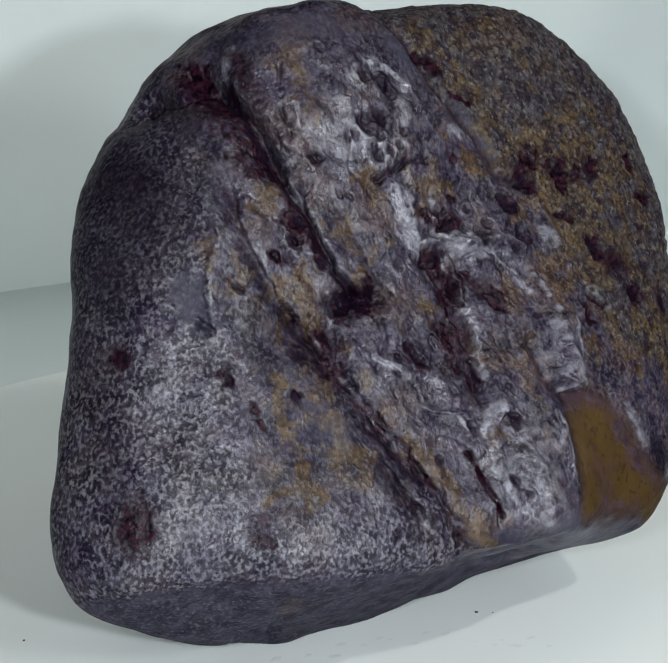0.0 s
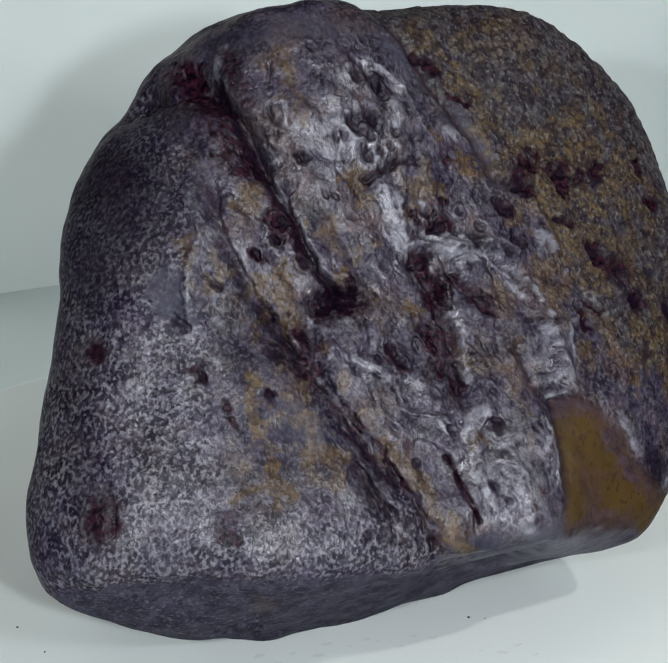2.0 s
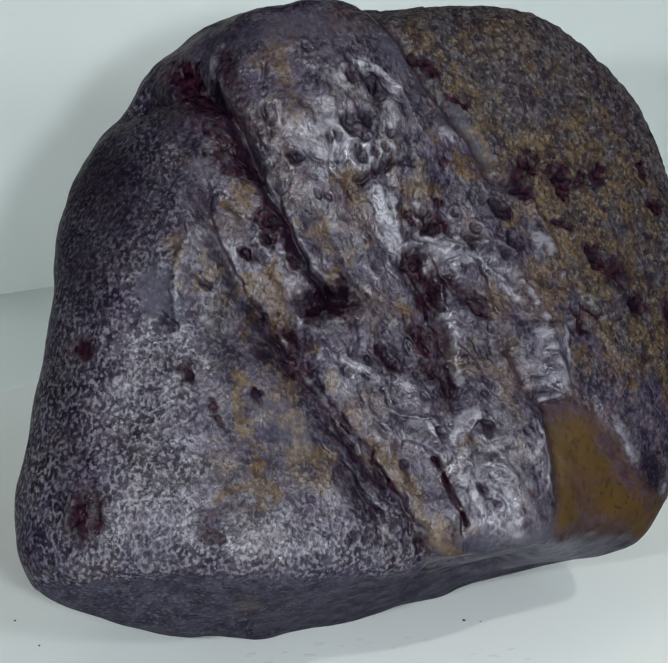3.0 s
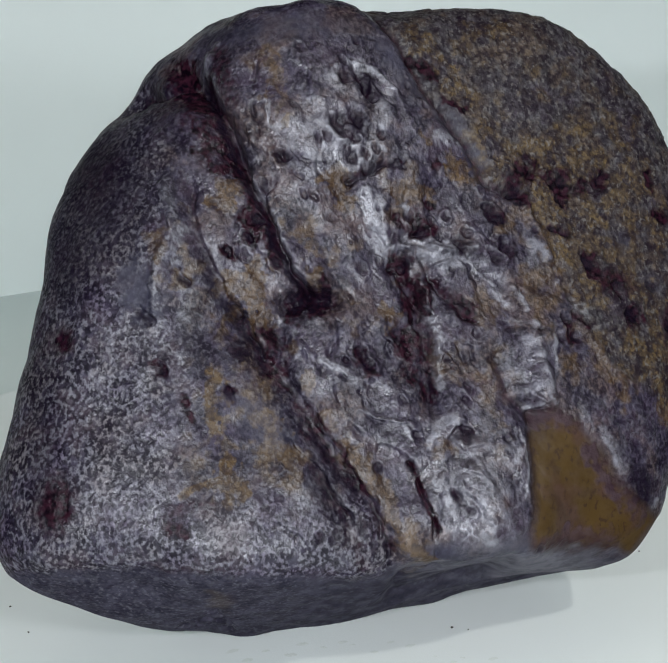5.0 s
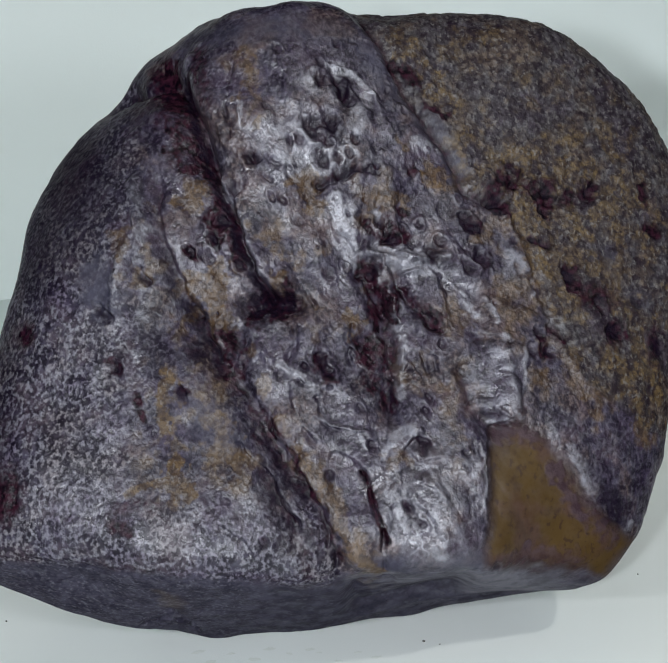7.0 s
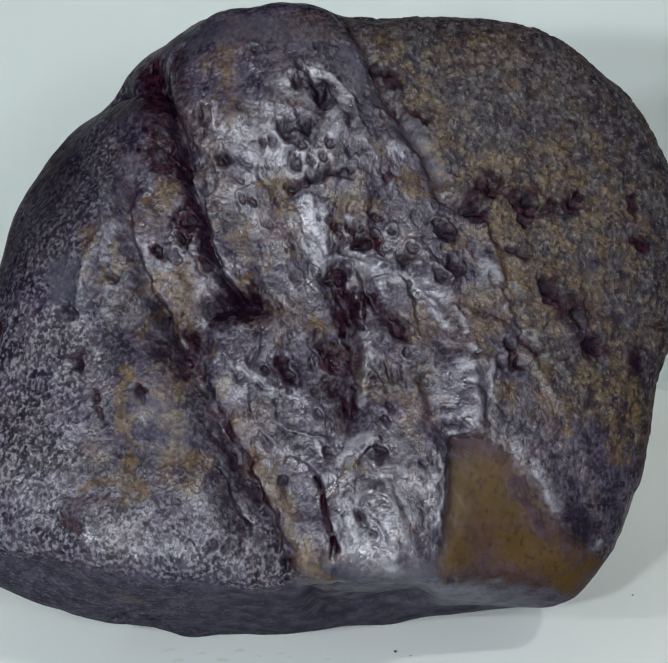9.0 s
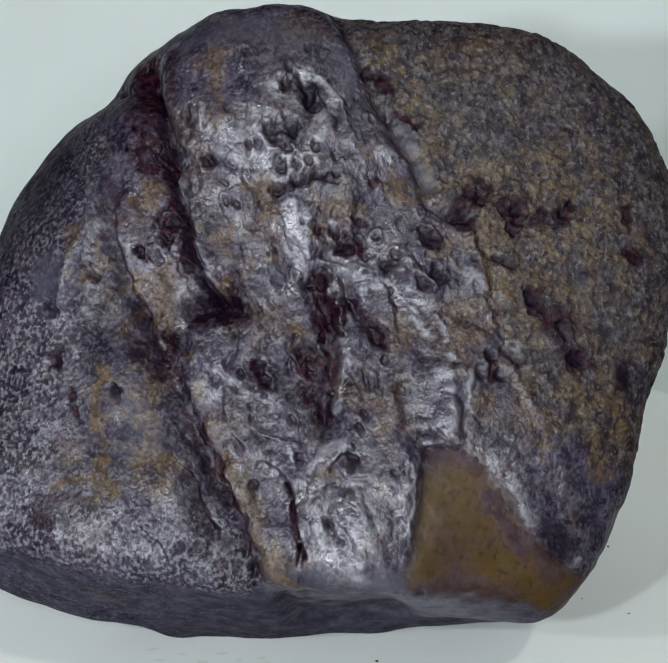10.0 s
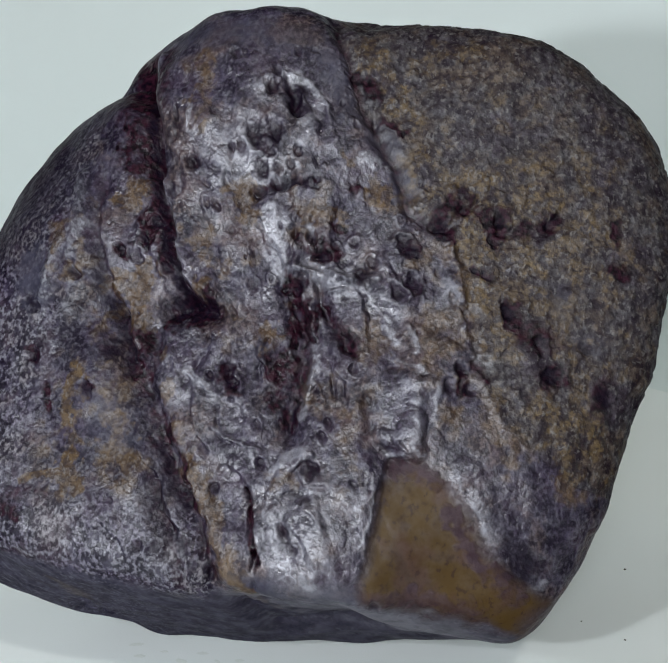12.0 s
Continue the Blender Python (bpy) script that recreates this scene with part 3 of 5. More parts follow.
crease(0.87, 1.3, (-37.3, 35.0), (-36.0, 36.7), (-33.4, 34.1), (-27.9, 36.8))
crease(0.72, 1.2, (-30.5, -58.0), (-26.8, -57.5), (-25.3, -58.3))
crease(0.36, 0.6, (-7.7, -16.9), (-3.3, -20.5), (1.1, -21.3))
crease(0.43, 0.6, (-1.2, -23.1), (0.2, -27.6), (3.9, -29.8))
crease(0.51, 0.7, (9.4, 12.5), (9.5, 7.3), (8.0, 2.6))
crease(0.65, -1.2, (11.8, -3.5), (13.1, -9.9), (13.7, -15.3), (13.0, -22.1))
crease(0.51, -0.8, (-18.1, 16.1), (-16.8, 12.5), (-16.1, 10.7))
crease(0.58, -0.7, (-14.9, 7.4), (-12.9, 3.0), (-10.6, -2.9))
crease(1.01, -0.6, (-32.4, 14.2), (-30.6, 6.1), (-34.0, -2.0), (-35.0, -8.5))
crease(0.72, -0.6, (-23.1, 42.5), (-24.5, 37.3))
crease(0.87, -0.7, (7.6, 3.5), (13.7, 2.1), (21.3, 3.2))
crease(1.01, -0.8, (15.5, -27.8), (12.4, -30.7), (11.5, -36.2), (9.9, -43.2))
crease(1.74, -1.1, (29.9, -12.7), (30.5, -17.9), (30.5, -23.2))
crease(0.29, -0.5, (-14.3, 27.2), (-14.1, 23.8))
crease(1.01, 1.1, (1.5, 33.8), (2.7, 30.9), (4.0, 28.0))
crease(0.43, 0.8, (6.9, 12.3), (6.6, 5.6), (5.9, 2.2))
crease(0.29, -0.5, (9.5, 11.1), (9.4, 7.0))
crease(0.29, 0.5, (-11.2, 15.7), (-9.1, 14.5))
crease(0.29, 0.5, (-8.5, 18.2), (-5.7, 16.5))
crease(0.43, 0.6, (-13.0, 19.1), (-11.5, 16.7))
crease(0.36, -0.6, (-8.4, -17.1), (-5.5, -18.6), (-3.0, -20.4), (0.3, -21.1))
crease(0.43, 0.7, (-9.5, -15.6), (-9.0, -18.9))
crease(0.36, 0.6, (-10.7, -15.8), (-9.7, -19.5))
crease(0.43, 0.6, (-3.3, -4.8), (-1.6, -7.4))
crease(0.29, -0.5, (-1.2, -26.1), (1.0, -27.5), (5.4, -28.2), (8.3, -27.7), (12.6, -28.0))
crease(0.58, 1.0, (14.7, -28.6), (14.2, -31.3), (15.8, -32.9), (18.8, -32.3))
crease(0.43, -0.7, (36.3, -2.2), (38.0, -4.2), (38.8, -6.8))
crease(0.65, 0.9, (25.7, -11.9), (29.4, -9.7), (30.9, -11.3))
crease(0.43, -0.5, (27.7, -3.6), (29.4, -5.4), (31.0, -8.1))
crease(0.36, -0.5, (22.8, -5.9), (25.7, -6.5))
crease(0.58, 0.8, (-30.3, -1.5), (-28.6, -3.6))
crease(0.43, 0.6, (-37.6, -7.6), (-35.4, -10.1))
crease(0.36, -0.5, (-35.2, -4.1), (-34.9, -7.8), (-32.2, -10.7), (-33.7, -12.9), (-31.6, -15.5))
crease(0.43, 0.7, (-23.3, -21.3), (-22.6, -23.7))
crease(0.43, 0.8, (-51.4, -34.4), (-50.8, -39.1), (-51.4, -42.7))
crease(0.65, 1.4, (-11.9, -29.6), (-7.7, -35.2), (-3.6, -37.5), (-0.5, -41.3))
crease(1.01, 1.5, (-9.8, -37.3), (-7.5, -41.7), (-4.7, -44.7))
crease(0.58, 0.9, (0.7, -47.3), (2.2, -51.1))
crease(0.29, 0.9, (6.8, -36.3), (8.2, -39.9), (9.8, -43.9), (10.2, -46.1))
crease(0.36, 0.8, (5.0, -53.9), (7.8, -53.1), (12.1, -52.7))
crease(0.43, 0.8, (13.3, -38.8), (14.7, -41.2), (15.6, -42.8))
crease(0.36, 0.6, (10.2, -35.8), (15.0, -34.7), (18.5, -33.3))
crease(0.65, 0.9, (38.1, 18.7), (39.4, 15.2), (42.9, 14.7), (46.7, 16.8), (48.0, 19.8))
crease(0.58, 0.8, (29.2, 14.3), (31.5, 13.7), (32.6, 17.7))
crease(0.43, 0.7, (41.1, 26.8), (42.5, 25.0))
crease(0.51, 0.8, (31.0, 6.9), (34.5, 1.6))
crease(0.43, 0.8, (35.6, 0.9), (37.0, -1.0))
crease(0.51, 0.9, (36.1, -8.4), (38.1, -11.3), (39.5, -13.6))
crease(0.43, 0.7, (34.9, -11.6), (35.7, -14.5))
crease(0.43, 0.6, (18.3, 3.8), (20.5, 1.6))
crease(0.43, 0.7, (9.4, 10.3), (10.5, 5.9), (13.0, 5.8))
crease(0.43, -0.6, (9.5, 3.1), (13.0, 3.6), (16.8, 2.2), (21.2, 2.8))
crease(0.36, -0.5, (13.7, -0.3), (16.7, 0.6), (20.4, -0.1))
crease(0.36, -0.5, (11.5, -30.1), (13.6, -29.3), (15.1, -28.1))
crease(0.36, -0.5, (15.0, -35.3), (17.6, -35.7), (19.6, -37.6))
crease(0.43, -0.5, (25.0, -27.3), (27.0, -30.1), (25.7, -34.1))
crease(0.36, -0.5, (28.0, -21.9), (30.2, -24.0), (29.2, -26.4))
crease(0.36, -0.5, (-5.4, 27.0), (-2.6, 25.8))
crease(0.43, -0.6, (1.7, 35.3), (5.4, 34.3), (8.5, 30.2), (9.5, 27.4))
crease(0.36, -0.5, (-31.5, 8.4), (-30.5, 3.8), (-31.2, -0.6))
crease(0.36, -0.4, (-27.9, -2.0), (-29.5, -6.3), (-27.6, -9.3))
crease(0.36, 0.6, (-34.6, 11.0), (-31.8, 3.8))
crease(0.36, 0.6, (-26.8, -6.3), (-25.0, -10.7), (-22.0, -13.7))
crease(0.43, 0.8, (-15.6, 34.5), (-16.7, 26.2), (-16.0, 21.1))
crease(0.51, 0.7, (-13.8, 14.0), (-16.0, 11.1))
crease(0.36, 0.6, (-5.6, 20.9), (-6.5, 16.2), (-4.4, 14.3))
crease(0.43, 0.7, (-10.5, 2.4), (-9.1, -2.1))
crease(0.43, 0.7, (-6.2, -7.4), (-4.8, -13.5), (-6.3, -16.5))
crease(0.36, 0.6, (5.1, -10.1), (4.2, -15.6), (6.3, -20.8))
crease(0.36, 0.6, (20.8, -11.0), (19.8, -16.5), (20.9, -21.6))
crease(0.36, 0.6, (17.0, -14.4), (18.3, -18.1))
crease(0.43, 0.6, (-6.2, -23.1), (-4.1, -28.2), (0.2, -32.8))
crease(0.43, 0.7, (4.6, -32.7), (6.6, -36.1))
crease(0.43, 0.7, (-14.7, -27.4), (-13.3, -32.4), (-9.8, -35.9))
crease(0.36, 0.5, (-17.0, -43.4), (-12.9, -46.0), (-10.4, -50.3))
crease(0.43, 0.7, (47.9, -1.9), (50.2, -5.6))
crease(0.43, 0.6, (41.4, 3.0), (43.7, 0.0))
crease(0.43, 0.3, (43.8, -16.9), (47.6, -20.4), (52.4, -21.4))
crease(0.43, 0.2, (46.3, -25.6), (48.0, -31.4), (52.6, -38.4))
crease(0.51, 0.7, (35.9, 20.1), (33.2, 16.7))
crease(0.43, 0.6, (16.8, 28.5), (16.0, 34.8), (13.3, 38.4))
crease(2.17, 2.4, (5.7, -54.3), (10.3, -53.7), (16.7, -53.9), (23.6, -53.0))
crease(0.65, 1.5, (-33.0, -57.8), (-29.1, -57.5), (-26.4, -57.4), (-24.7, -58.2))
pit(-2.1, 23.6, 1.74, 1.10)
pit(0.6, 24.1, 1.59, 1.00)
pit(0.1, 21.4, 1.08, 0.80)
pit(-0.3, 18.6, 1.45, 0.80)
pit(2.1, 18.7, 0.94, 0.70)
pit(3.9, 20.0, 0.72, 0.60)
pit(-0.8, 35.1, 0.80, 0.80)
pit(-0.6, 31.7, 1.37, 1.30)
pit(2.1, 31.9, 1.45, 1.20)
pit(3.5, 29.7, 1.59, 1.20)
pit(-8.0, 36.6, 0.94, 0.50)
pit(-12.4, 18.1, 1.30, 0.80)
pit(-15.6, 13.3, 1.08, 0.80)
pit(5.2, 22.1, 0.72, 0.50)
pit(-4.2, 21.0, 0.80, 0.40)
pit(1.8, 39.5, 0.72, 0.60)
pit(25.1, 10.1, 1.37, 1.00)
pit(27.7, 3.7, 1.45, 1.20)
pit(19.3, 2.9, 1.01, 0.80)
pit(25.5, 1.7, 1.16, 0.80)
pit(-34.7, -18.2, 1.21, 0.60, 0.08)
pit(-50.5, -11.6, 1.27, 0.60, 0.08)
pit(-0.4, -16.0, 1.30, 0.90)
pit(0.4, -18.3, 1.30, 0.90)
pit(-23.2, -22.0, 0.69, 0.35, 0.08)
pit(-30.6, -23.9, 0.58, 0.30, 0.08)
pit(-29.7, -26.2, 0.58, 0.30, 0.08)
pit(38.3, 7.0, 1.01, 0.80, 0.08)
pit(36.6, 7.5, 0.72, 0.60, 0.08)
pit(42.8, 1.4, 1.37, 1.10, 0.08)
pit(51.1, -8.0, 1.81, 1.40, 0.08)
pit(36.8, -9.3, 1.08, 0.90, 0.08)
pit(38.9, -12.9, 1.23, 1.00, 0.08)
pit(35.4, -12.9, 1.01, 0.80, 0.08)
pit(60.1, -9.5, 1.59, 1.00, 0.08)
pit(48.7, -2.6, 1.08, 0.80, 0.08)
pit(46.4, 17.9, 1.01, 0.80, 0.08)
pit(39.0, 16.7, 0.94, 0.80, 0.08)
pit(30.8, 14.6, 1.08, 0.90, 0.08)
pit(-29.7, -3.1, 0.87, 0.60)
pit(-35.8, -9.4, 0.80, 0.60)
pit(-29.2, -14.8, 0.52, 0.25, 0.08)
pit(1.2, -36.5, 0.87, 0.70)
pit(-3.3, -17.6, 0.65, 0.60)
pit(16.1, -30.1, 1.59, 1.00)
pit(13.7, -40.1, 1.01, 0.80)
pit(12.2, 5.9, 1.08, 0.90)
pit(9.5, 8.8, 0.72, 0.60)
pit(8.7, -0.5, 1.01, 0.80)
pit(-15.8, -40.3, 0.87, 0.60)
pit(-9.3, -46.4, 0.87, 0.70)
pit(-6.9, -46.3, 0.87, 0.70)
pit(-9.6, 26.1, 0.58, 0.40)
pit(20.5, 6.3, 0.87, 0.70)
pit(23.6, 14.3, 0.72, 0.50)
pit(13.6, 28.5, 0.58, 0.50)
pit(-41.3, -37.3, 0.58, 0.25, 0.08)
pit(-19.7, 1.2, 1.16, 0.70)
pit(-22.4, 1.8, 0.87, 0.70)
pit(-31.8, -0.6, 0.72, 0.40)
pit(-17.6, 7.3, 1.16, 0.90)
pit(33.3, 7.1, 0.72, 0.50, 0.08)
pit(47.1, 5.2, 0.72, 0.40, 0.08)
pit(53.8, 2.7, 0.72, 0.40, 0.08)
pit(58.9, 5.0, 0.87, 0.50, 0.08)
pit(39.9, 28.3, 0.58, 0.40, 0.08)
pit(52.0, 17.9, 0.65, 0.40, 0.08)
pit(-5.6, 20.9, 0.65, 0.40)
pit(18.0, -22.6, 0.72, 0.60)
pit(17.5, -24.8, 0.65, 0.50)
pit(16.0, -19.0, 0.65, 0.50)
pit(15.0, -17.5, 0.72, 0.60)
pit(-14.7, -0.3, 1.01, 1.00)
pit(0.6, -0.8, 1.16, 0.70)
pit(18.0, -22.0, 0.80, 0.70)
pit(17.2, -24.6, 0.65, 0.60)
pit(-22.0, -16.0, 1.16, 0.90)
pit(-2.1, -45.6, 1.01, 0.90)
pit(16.0, -42.6, 0.72, 0.60)
pit(29.0, -49.5, 0.72, 0.50, 0.08)
pit(10.7, 31.9, 0.58, 0.40)
pit(16.8, 9.2, 0.87, 0.70)
pit(14.1, 8.0, 0.80, 0.60)
pit(3.7, 0.9, 0.72, 0.50)
pit(-4.5, 8.0, 0.80, 0.50)
pit(-7.4, 11.5, 0.72, 0.50)
pit(6.2, -24.5, 0.72, 0.50)
pit(8.2, -30.9, 0.80, 0.60)
pit(42.5, 7.9, 0.87, 0.50, 0.08)
pit(54.0, 9.2, 0.87, 0.50, 0.08)
pit(46.6, 11.5, 0.87, 0.50, 0.08)
pit(34.5, 29.5, 0.72, 0.40, 0.08)
pit(28.7, 35.6, 0.65, 0.40)
pit(21.9, 38.6, 0.72, 0.50)
pit(47.8, -12.1, 1.01, 0.60, 0.08)
pit(55.7, -1.8, 1.16, 0.70, 0.08)
pit(57.0, -17.3, 1.16, 0.70, 0.08)
pit(30.2, 2.1, 0.80, 0.60, 0.08)
pit(20.7, -12.6, 0.72, 0.50)
pit(-12.7, -6.0, 1.16, 0.90)
pit(-19.0, 4.2, 0.87, 0.80)
knob(-40.4, -44.6, 1.45, 0.90)
knob(30.3, -18.0, 4.34, 1.00)
knob(31.9, -11.8, 2.53, 0.80)
knob(17.8, -37.6, 5.42, 0.80)
knob(18.0, -31.7, 2.17, 0.60)
knob(20.7, -42.9, 2.89, 0.50)
knob(-7.0, -2.7, 1.59, 0.80)
knob(-19.8, -44.9, 1.45, 0.40)
knob(-15.9, -15.9, 1.16, 0.80)
blot("rust", 25.0, 25.6, 2.5, 3.6, 0.90)
blot("rust", 28.2, 19.3, 2.9, 2.5, 0.90)
blot("rust", 1.4, 3.2, 3.3, 2.5, 0.40)
blot("rust", 7.0, -49.5, 3.6, 2.3, 0.40)
blot("rust", -13.9, -34.4, 2.9, 4.2, 0.50)
blot("rust", 37.8, 4.3, 2.9, 9.0, 0.90)
blot("rust", 35.0, 13.6, 4.3, 4.1, 1.00)
blot("rust", 26.7, 19.6, 3.6, 3.3, 0.70)
blot("rust", 26.1, 44.3, 2.9, 4.0, 0.70)
blot("rust", 43.6, 25.5, 8.0, 4.0, 0.75)
blot("rust", 52.2, 24.5, 6.5, 4.9, 0.45)
blot("rust", 44.5, 17.0, 6.5, 4.1, 0.55)
blot("rust", 42.0, -3.3, 4.3, 2.4, 0.90)
blot("rust", 52.9, -13.9, 6.1, 9.3, 0.80)
blot("rust", 45.1, -21.3, 2.2, 3.9, 0.70)
blot("rust", 55.7, 12.6, 5.1, 9.1, 0.50)
blot("rust", 37.2, -14.4, 1.7, 3.1, 0.70)
blot("rust", -14.1, 34.3, 2.9, 3.7, 0.40)
blot("rust", -13.6, -13.6, 1.9, 2.8, 0.50)
blot("rust", 28.0, 8.3, 2.9, 2.0, 0.50)
blot("rust", 31.2, -5.7, 4.3, 4.0, 0.50)
blot("rust", 43.4, 34.6, 4.3, 3.5, 0.30)
blot("rust", 16.1, -17.5, 3.6, 7.2, 0.35)
blot("rust", -26.2, -55.1, 2.0, 0.9, 0.80)
blot("rust", -16.0, 10.3, 2.2, 4.8, 0.50)
blot("rust", 48.9, 8.6, 13.7, 24.8, 0.62)
blot("rust", 28.3, 24.9, 6.5, 9.8, 0.50)
blot("rust", 40.2, 36.6, 11.6, 7.0, 0.35)
blot("rust", -25.2, -28.1, 5.8, 10.7, 0.28)
blot("rust", 9.0, 12.4, 4.3, 5.0, 0.40)
blot("rust", 21.8, -20.1, 4.3, 12.7, 0.35)
blot("rust", -0.3, -10.3, 5.8, 4.7, 0.30)
blot("rust", -4.8, -28.2, 2.9, 3.2, 0.40)
blot("red", -44.3, 19.3, 4.3, 6.1, 0.30)
blot("red", -52.5, -39.6, 3.0, 4.4, 0.70)
blot("red", -50.6, -11.7, 1.9, 2.3, 0.70)
blot("red", 51.4, -7.9, 2.5, 2.4, 0.80)
blot("red", 59.8, -9.2, 1.9, 3.6, 0.60)
blot("red", 47.9, -1.9, 4.3, 2.2, 0.60)
blot("red", 35.1, -47.4, 0.9, 0.8, 0.90)
blot("red", -34.3, -51.4, 8.7, 0.9, 0.50)
blot("red", -10.8, -56.3, 10.1, 0.6, 0.50)
blot("red", 6.6, -54.1, 8.7, 0.5, 0.60)
blot("red", -48.7, -53.1, 4.3, 0.7, 0.40)
blot("pale", -11.6, -48.3, 9.5, 2.4, 0.4)
blot("pale", -3.6, -50.8, 4.3, 1.4, 0.40)
# shade of the turned-away left flank painted in as dark patches
blot("shade_stain", -43.9, 16.3, 8.0, 14.5, 0.85)
blot("shade_stain", -49.3, 4.1, 4.3, 9.7, 0.85)
blot("shade_stain", -54.9, -19.6, 2.9, 17.2, 0.5)
blot("shade_stain", -34.0, 31.0, 4.5, 7.4, 0.7)
blot("plain", -11.3, 42.0, 13.0, 2.9, 0.60)
blot("plain", -43.3, 18.9, 9.4, 15.4, 0.20)
blot("plain", -50.7, 7.9, 4.3, 13.3, 0.20)
blot("plain", 11.8, -50.3, 5.8, 1.4, 0.80)
blot("plain", 23.1, -49.3, 6.5, 2.2, 0.80)
blot("shade_stain", 50.8, -38.7, 3.2, 2.8, 0.55)
blot("shade_stain", 49.5, -37.5, 1.9, 2.3, 0.40)
blot("rust", 22.8, -8.5, 5.4, 4.4, 0.50)
blot("rust", 32.9, -4.2, 4.3, 5.9, 0.55)
blot("rust", 19.5, -18.6, 5.1, 5.3, 0.40)
blot("rust", 8.4, -2.0, 1.7, 6.5, 0.50)
blot("rust", 39.6, 21.9, 14.5, 4.8, 0.90)
blot("rust", 48.2, 12.6, 14.5, 11.9, 0.75)
blot("rust", 39.1, 7.0, 7.2, 7.8, 0.80)
blot("rust", 56.0, -18.4, 5.8, 7.6, 0.90)
blot("rust", 44.0, -13.9, 10.8, 6.7, 0.50)
blot("rust", 25.3, 44.1, 7.2, 5.2, 0.60)
# pale strokes paint highlights, near-black ones paint crack shade beside real stains
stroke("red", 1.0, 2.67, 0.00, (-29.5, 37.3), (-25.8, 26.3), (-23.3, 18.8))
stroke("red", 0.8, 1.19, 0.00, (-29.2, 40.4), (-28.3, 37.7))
stroke("shade_stain", 1.0, 0.66, 0.60, (-26.6, 36.8), (-24.0, 27.9), (-21.7, 20.5))
stroke("red", 0.5, 1.77, 0.00, (-22.2, 38.5), (-20.9, 29.1))
stroke("rust", 0.7, 2.07, 0.00, (-12.4, 32.7), (-11.8, 25.5))
stroke("rust", 0.9, 1.93, 0.00, (-21.2, 13.7), (-23.9, 10.4))
stroke("pale", 0.9, 0.26, -0.25, (-14.1, 27.0), (-14.0, 23.8))
stroke("pale", 1.0, 0.37, -0.30, (-20.2, 18.3), (-18.5, 13.9), (-17.5, 11.8))
stroke("pale", 0.5, 0.59, -0.20, (-22.5, 41.5), (-24.4, 37.2), (-27.3, 36.7))
stroke("pale", 0.8, 1.03, 0.00, (-2.0, 32.8), (-2.9, 30.4), (-1.9, 28.8))
stroke("pale", 1.0, 0.89, -0.15, (0.6, 35.3), (3.9, 34.8), (6.7, 32.6), (7.4, 30.5))
stroke("pale", 0.9, 0.74, -0.15, (-4.0, 24.0), (-3.4, 21.9), (-1.7, 20.9), (1.6, 20.0))
stroke("pale", 0.9, 1.77, 0.00, (-5.7, 18.3), (-1.4, 19.6), (2.9, 19.8))
stroke("pale", 0.7, 2.96, 0.00, (-5.5, 23.6), (-6.4, 19.7))
stroke("pale", 0.8, 1.19, -0.10, (6.7, 29.1), (5.1, 23.6))
stroke("pale", 0.8, 0.74, -0.10, (-6.5, 15.9), (-1.4, 16.8), (3.7, 18.0))
stroke("pale", 0.5, 2.22, 0.00, (-9.9, 21.0), (-12.6, 22.1))
stroke("shade_stain", 0.9, 0.66, 0.25, (-1.0, 35.6), (-0.9, 35.1))
stroke("shade_stain", 0.9, 0.82, 0.30, (-1.5, 30.6), (0.6, 31.0))
stroke("shade_stain", 0.9, 1.48, 0.40, (2.8, 33.4), (4.2, 29.4))
stroke("shade_stain", 0.8, 0.96, 0.25, (-2.6, 24.0), (-2.4, 23.7))
stroke("shade_stain", 0.8, 0.96, 0.30, (0.5, 24.2), (1.7, 22.4))
stroke("shade_stain", 0.6, 0.89, 0.20, (-0.3, 20.9), (0.5, 21.2))
stroke("shade_stain", 0.5, 0.89, 0.15, (-1.7, 18.5), (-0.6, 18.9))
stroke("shade_stain", 0.9, 0.59, 0.30, (3.6, 18.1), (4.3, 19.1))
# shade under the brow painted as a dark line
stroke("shade_stain", 0.9, 0.52, 0.50, (-1.3, 14.1), (1.5, 15.2), (4.6, 17.9), (7.4, 18.0), (9.4, 16.8))
stroke("plain", 0.6, 1.93, 0.00, (7.1, 39.8), (10.7, 32.7), (15.8, 28.5), (20.4, 25.1))
stroke("plain", 0.6, 1.48, 0.00, (21.8, 21.9), (24.4, 17.1))
stroke("pale", 0.9, 1.03, -0.15, (16.4, 23.4), (19.0, 22.8))
stroke("rust", 0.9, 1.77, 0.00, (-2.9, 15.1), (-1.4, 11.8))
stroke("rust", 1.0, 1.48, -0.15, (18.8, 18.3), (20.5, 16.6))
stroke("rust", 0.7, 0.89, 0.00, (12.4, 22.7), (13.6, 22.3))
stroke("rust", 0.8, 1.77, 0.00, (9.0, 13.1), (13.6, 13.4))
stroke("red", 0.8, 0.96, 0.10, (15.1, 17.8), (15.7, 18.3))
stroke("red", 0.95, 1.93, 0.30, (-18.9, 7.1), (-18.0, 4.2))
stroke("red", 0.8, 0.96, 0.25, (-22.7, 2.0), (-21.5, 0.4))
stroke("red", 0.9, 0.96, 0.30, (-14.9, 0.8), (-14.0, 0.0))
stroke("shade_stain", 1.0, 0.59, 0.50, (-16.3, 7.5), (-14.5, 2.2), (-13.1, 0.3), (-12.0, -2.5), (-10.7, -4.6))
stroke("red", 1.0, 1.93, 0.50, (-12.2, -9.3), (-10.7, -6.4), (-7.1, -7.2))
stroke("shade_stain", 0.9, 1.19, 0.30, (-11.4, -5.6), (-8.8, -7.9))
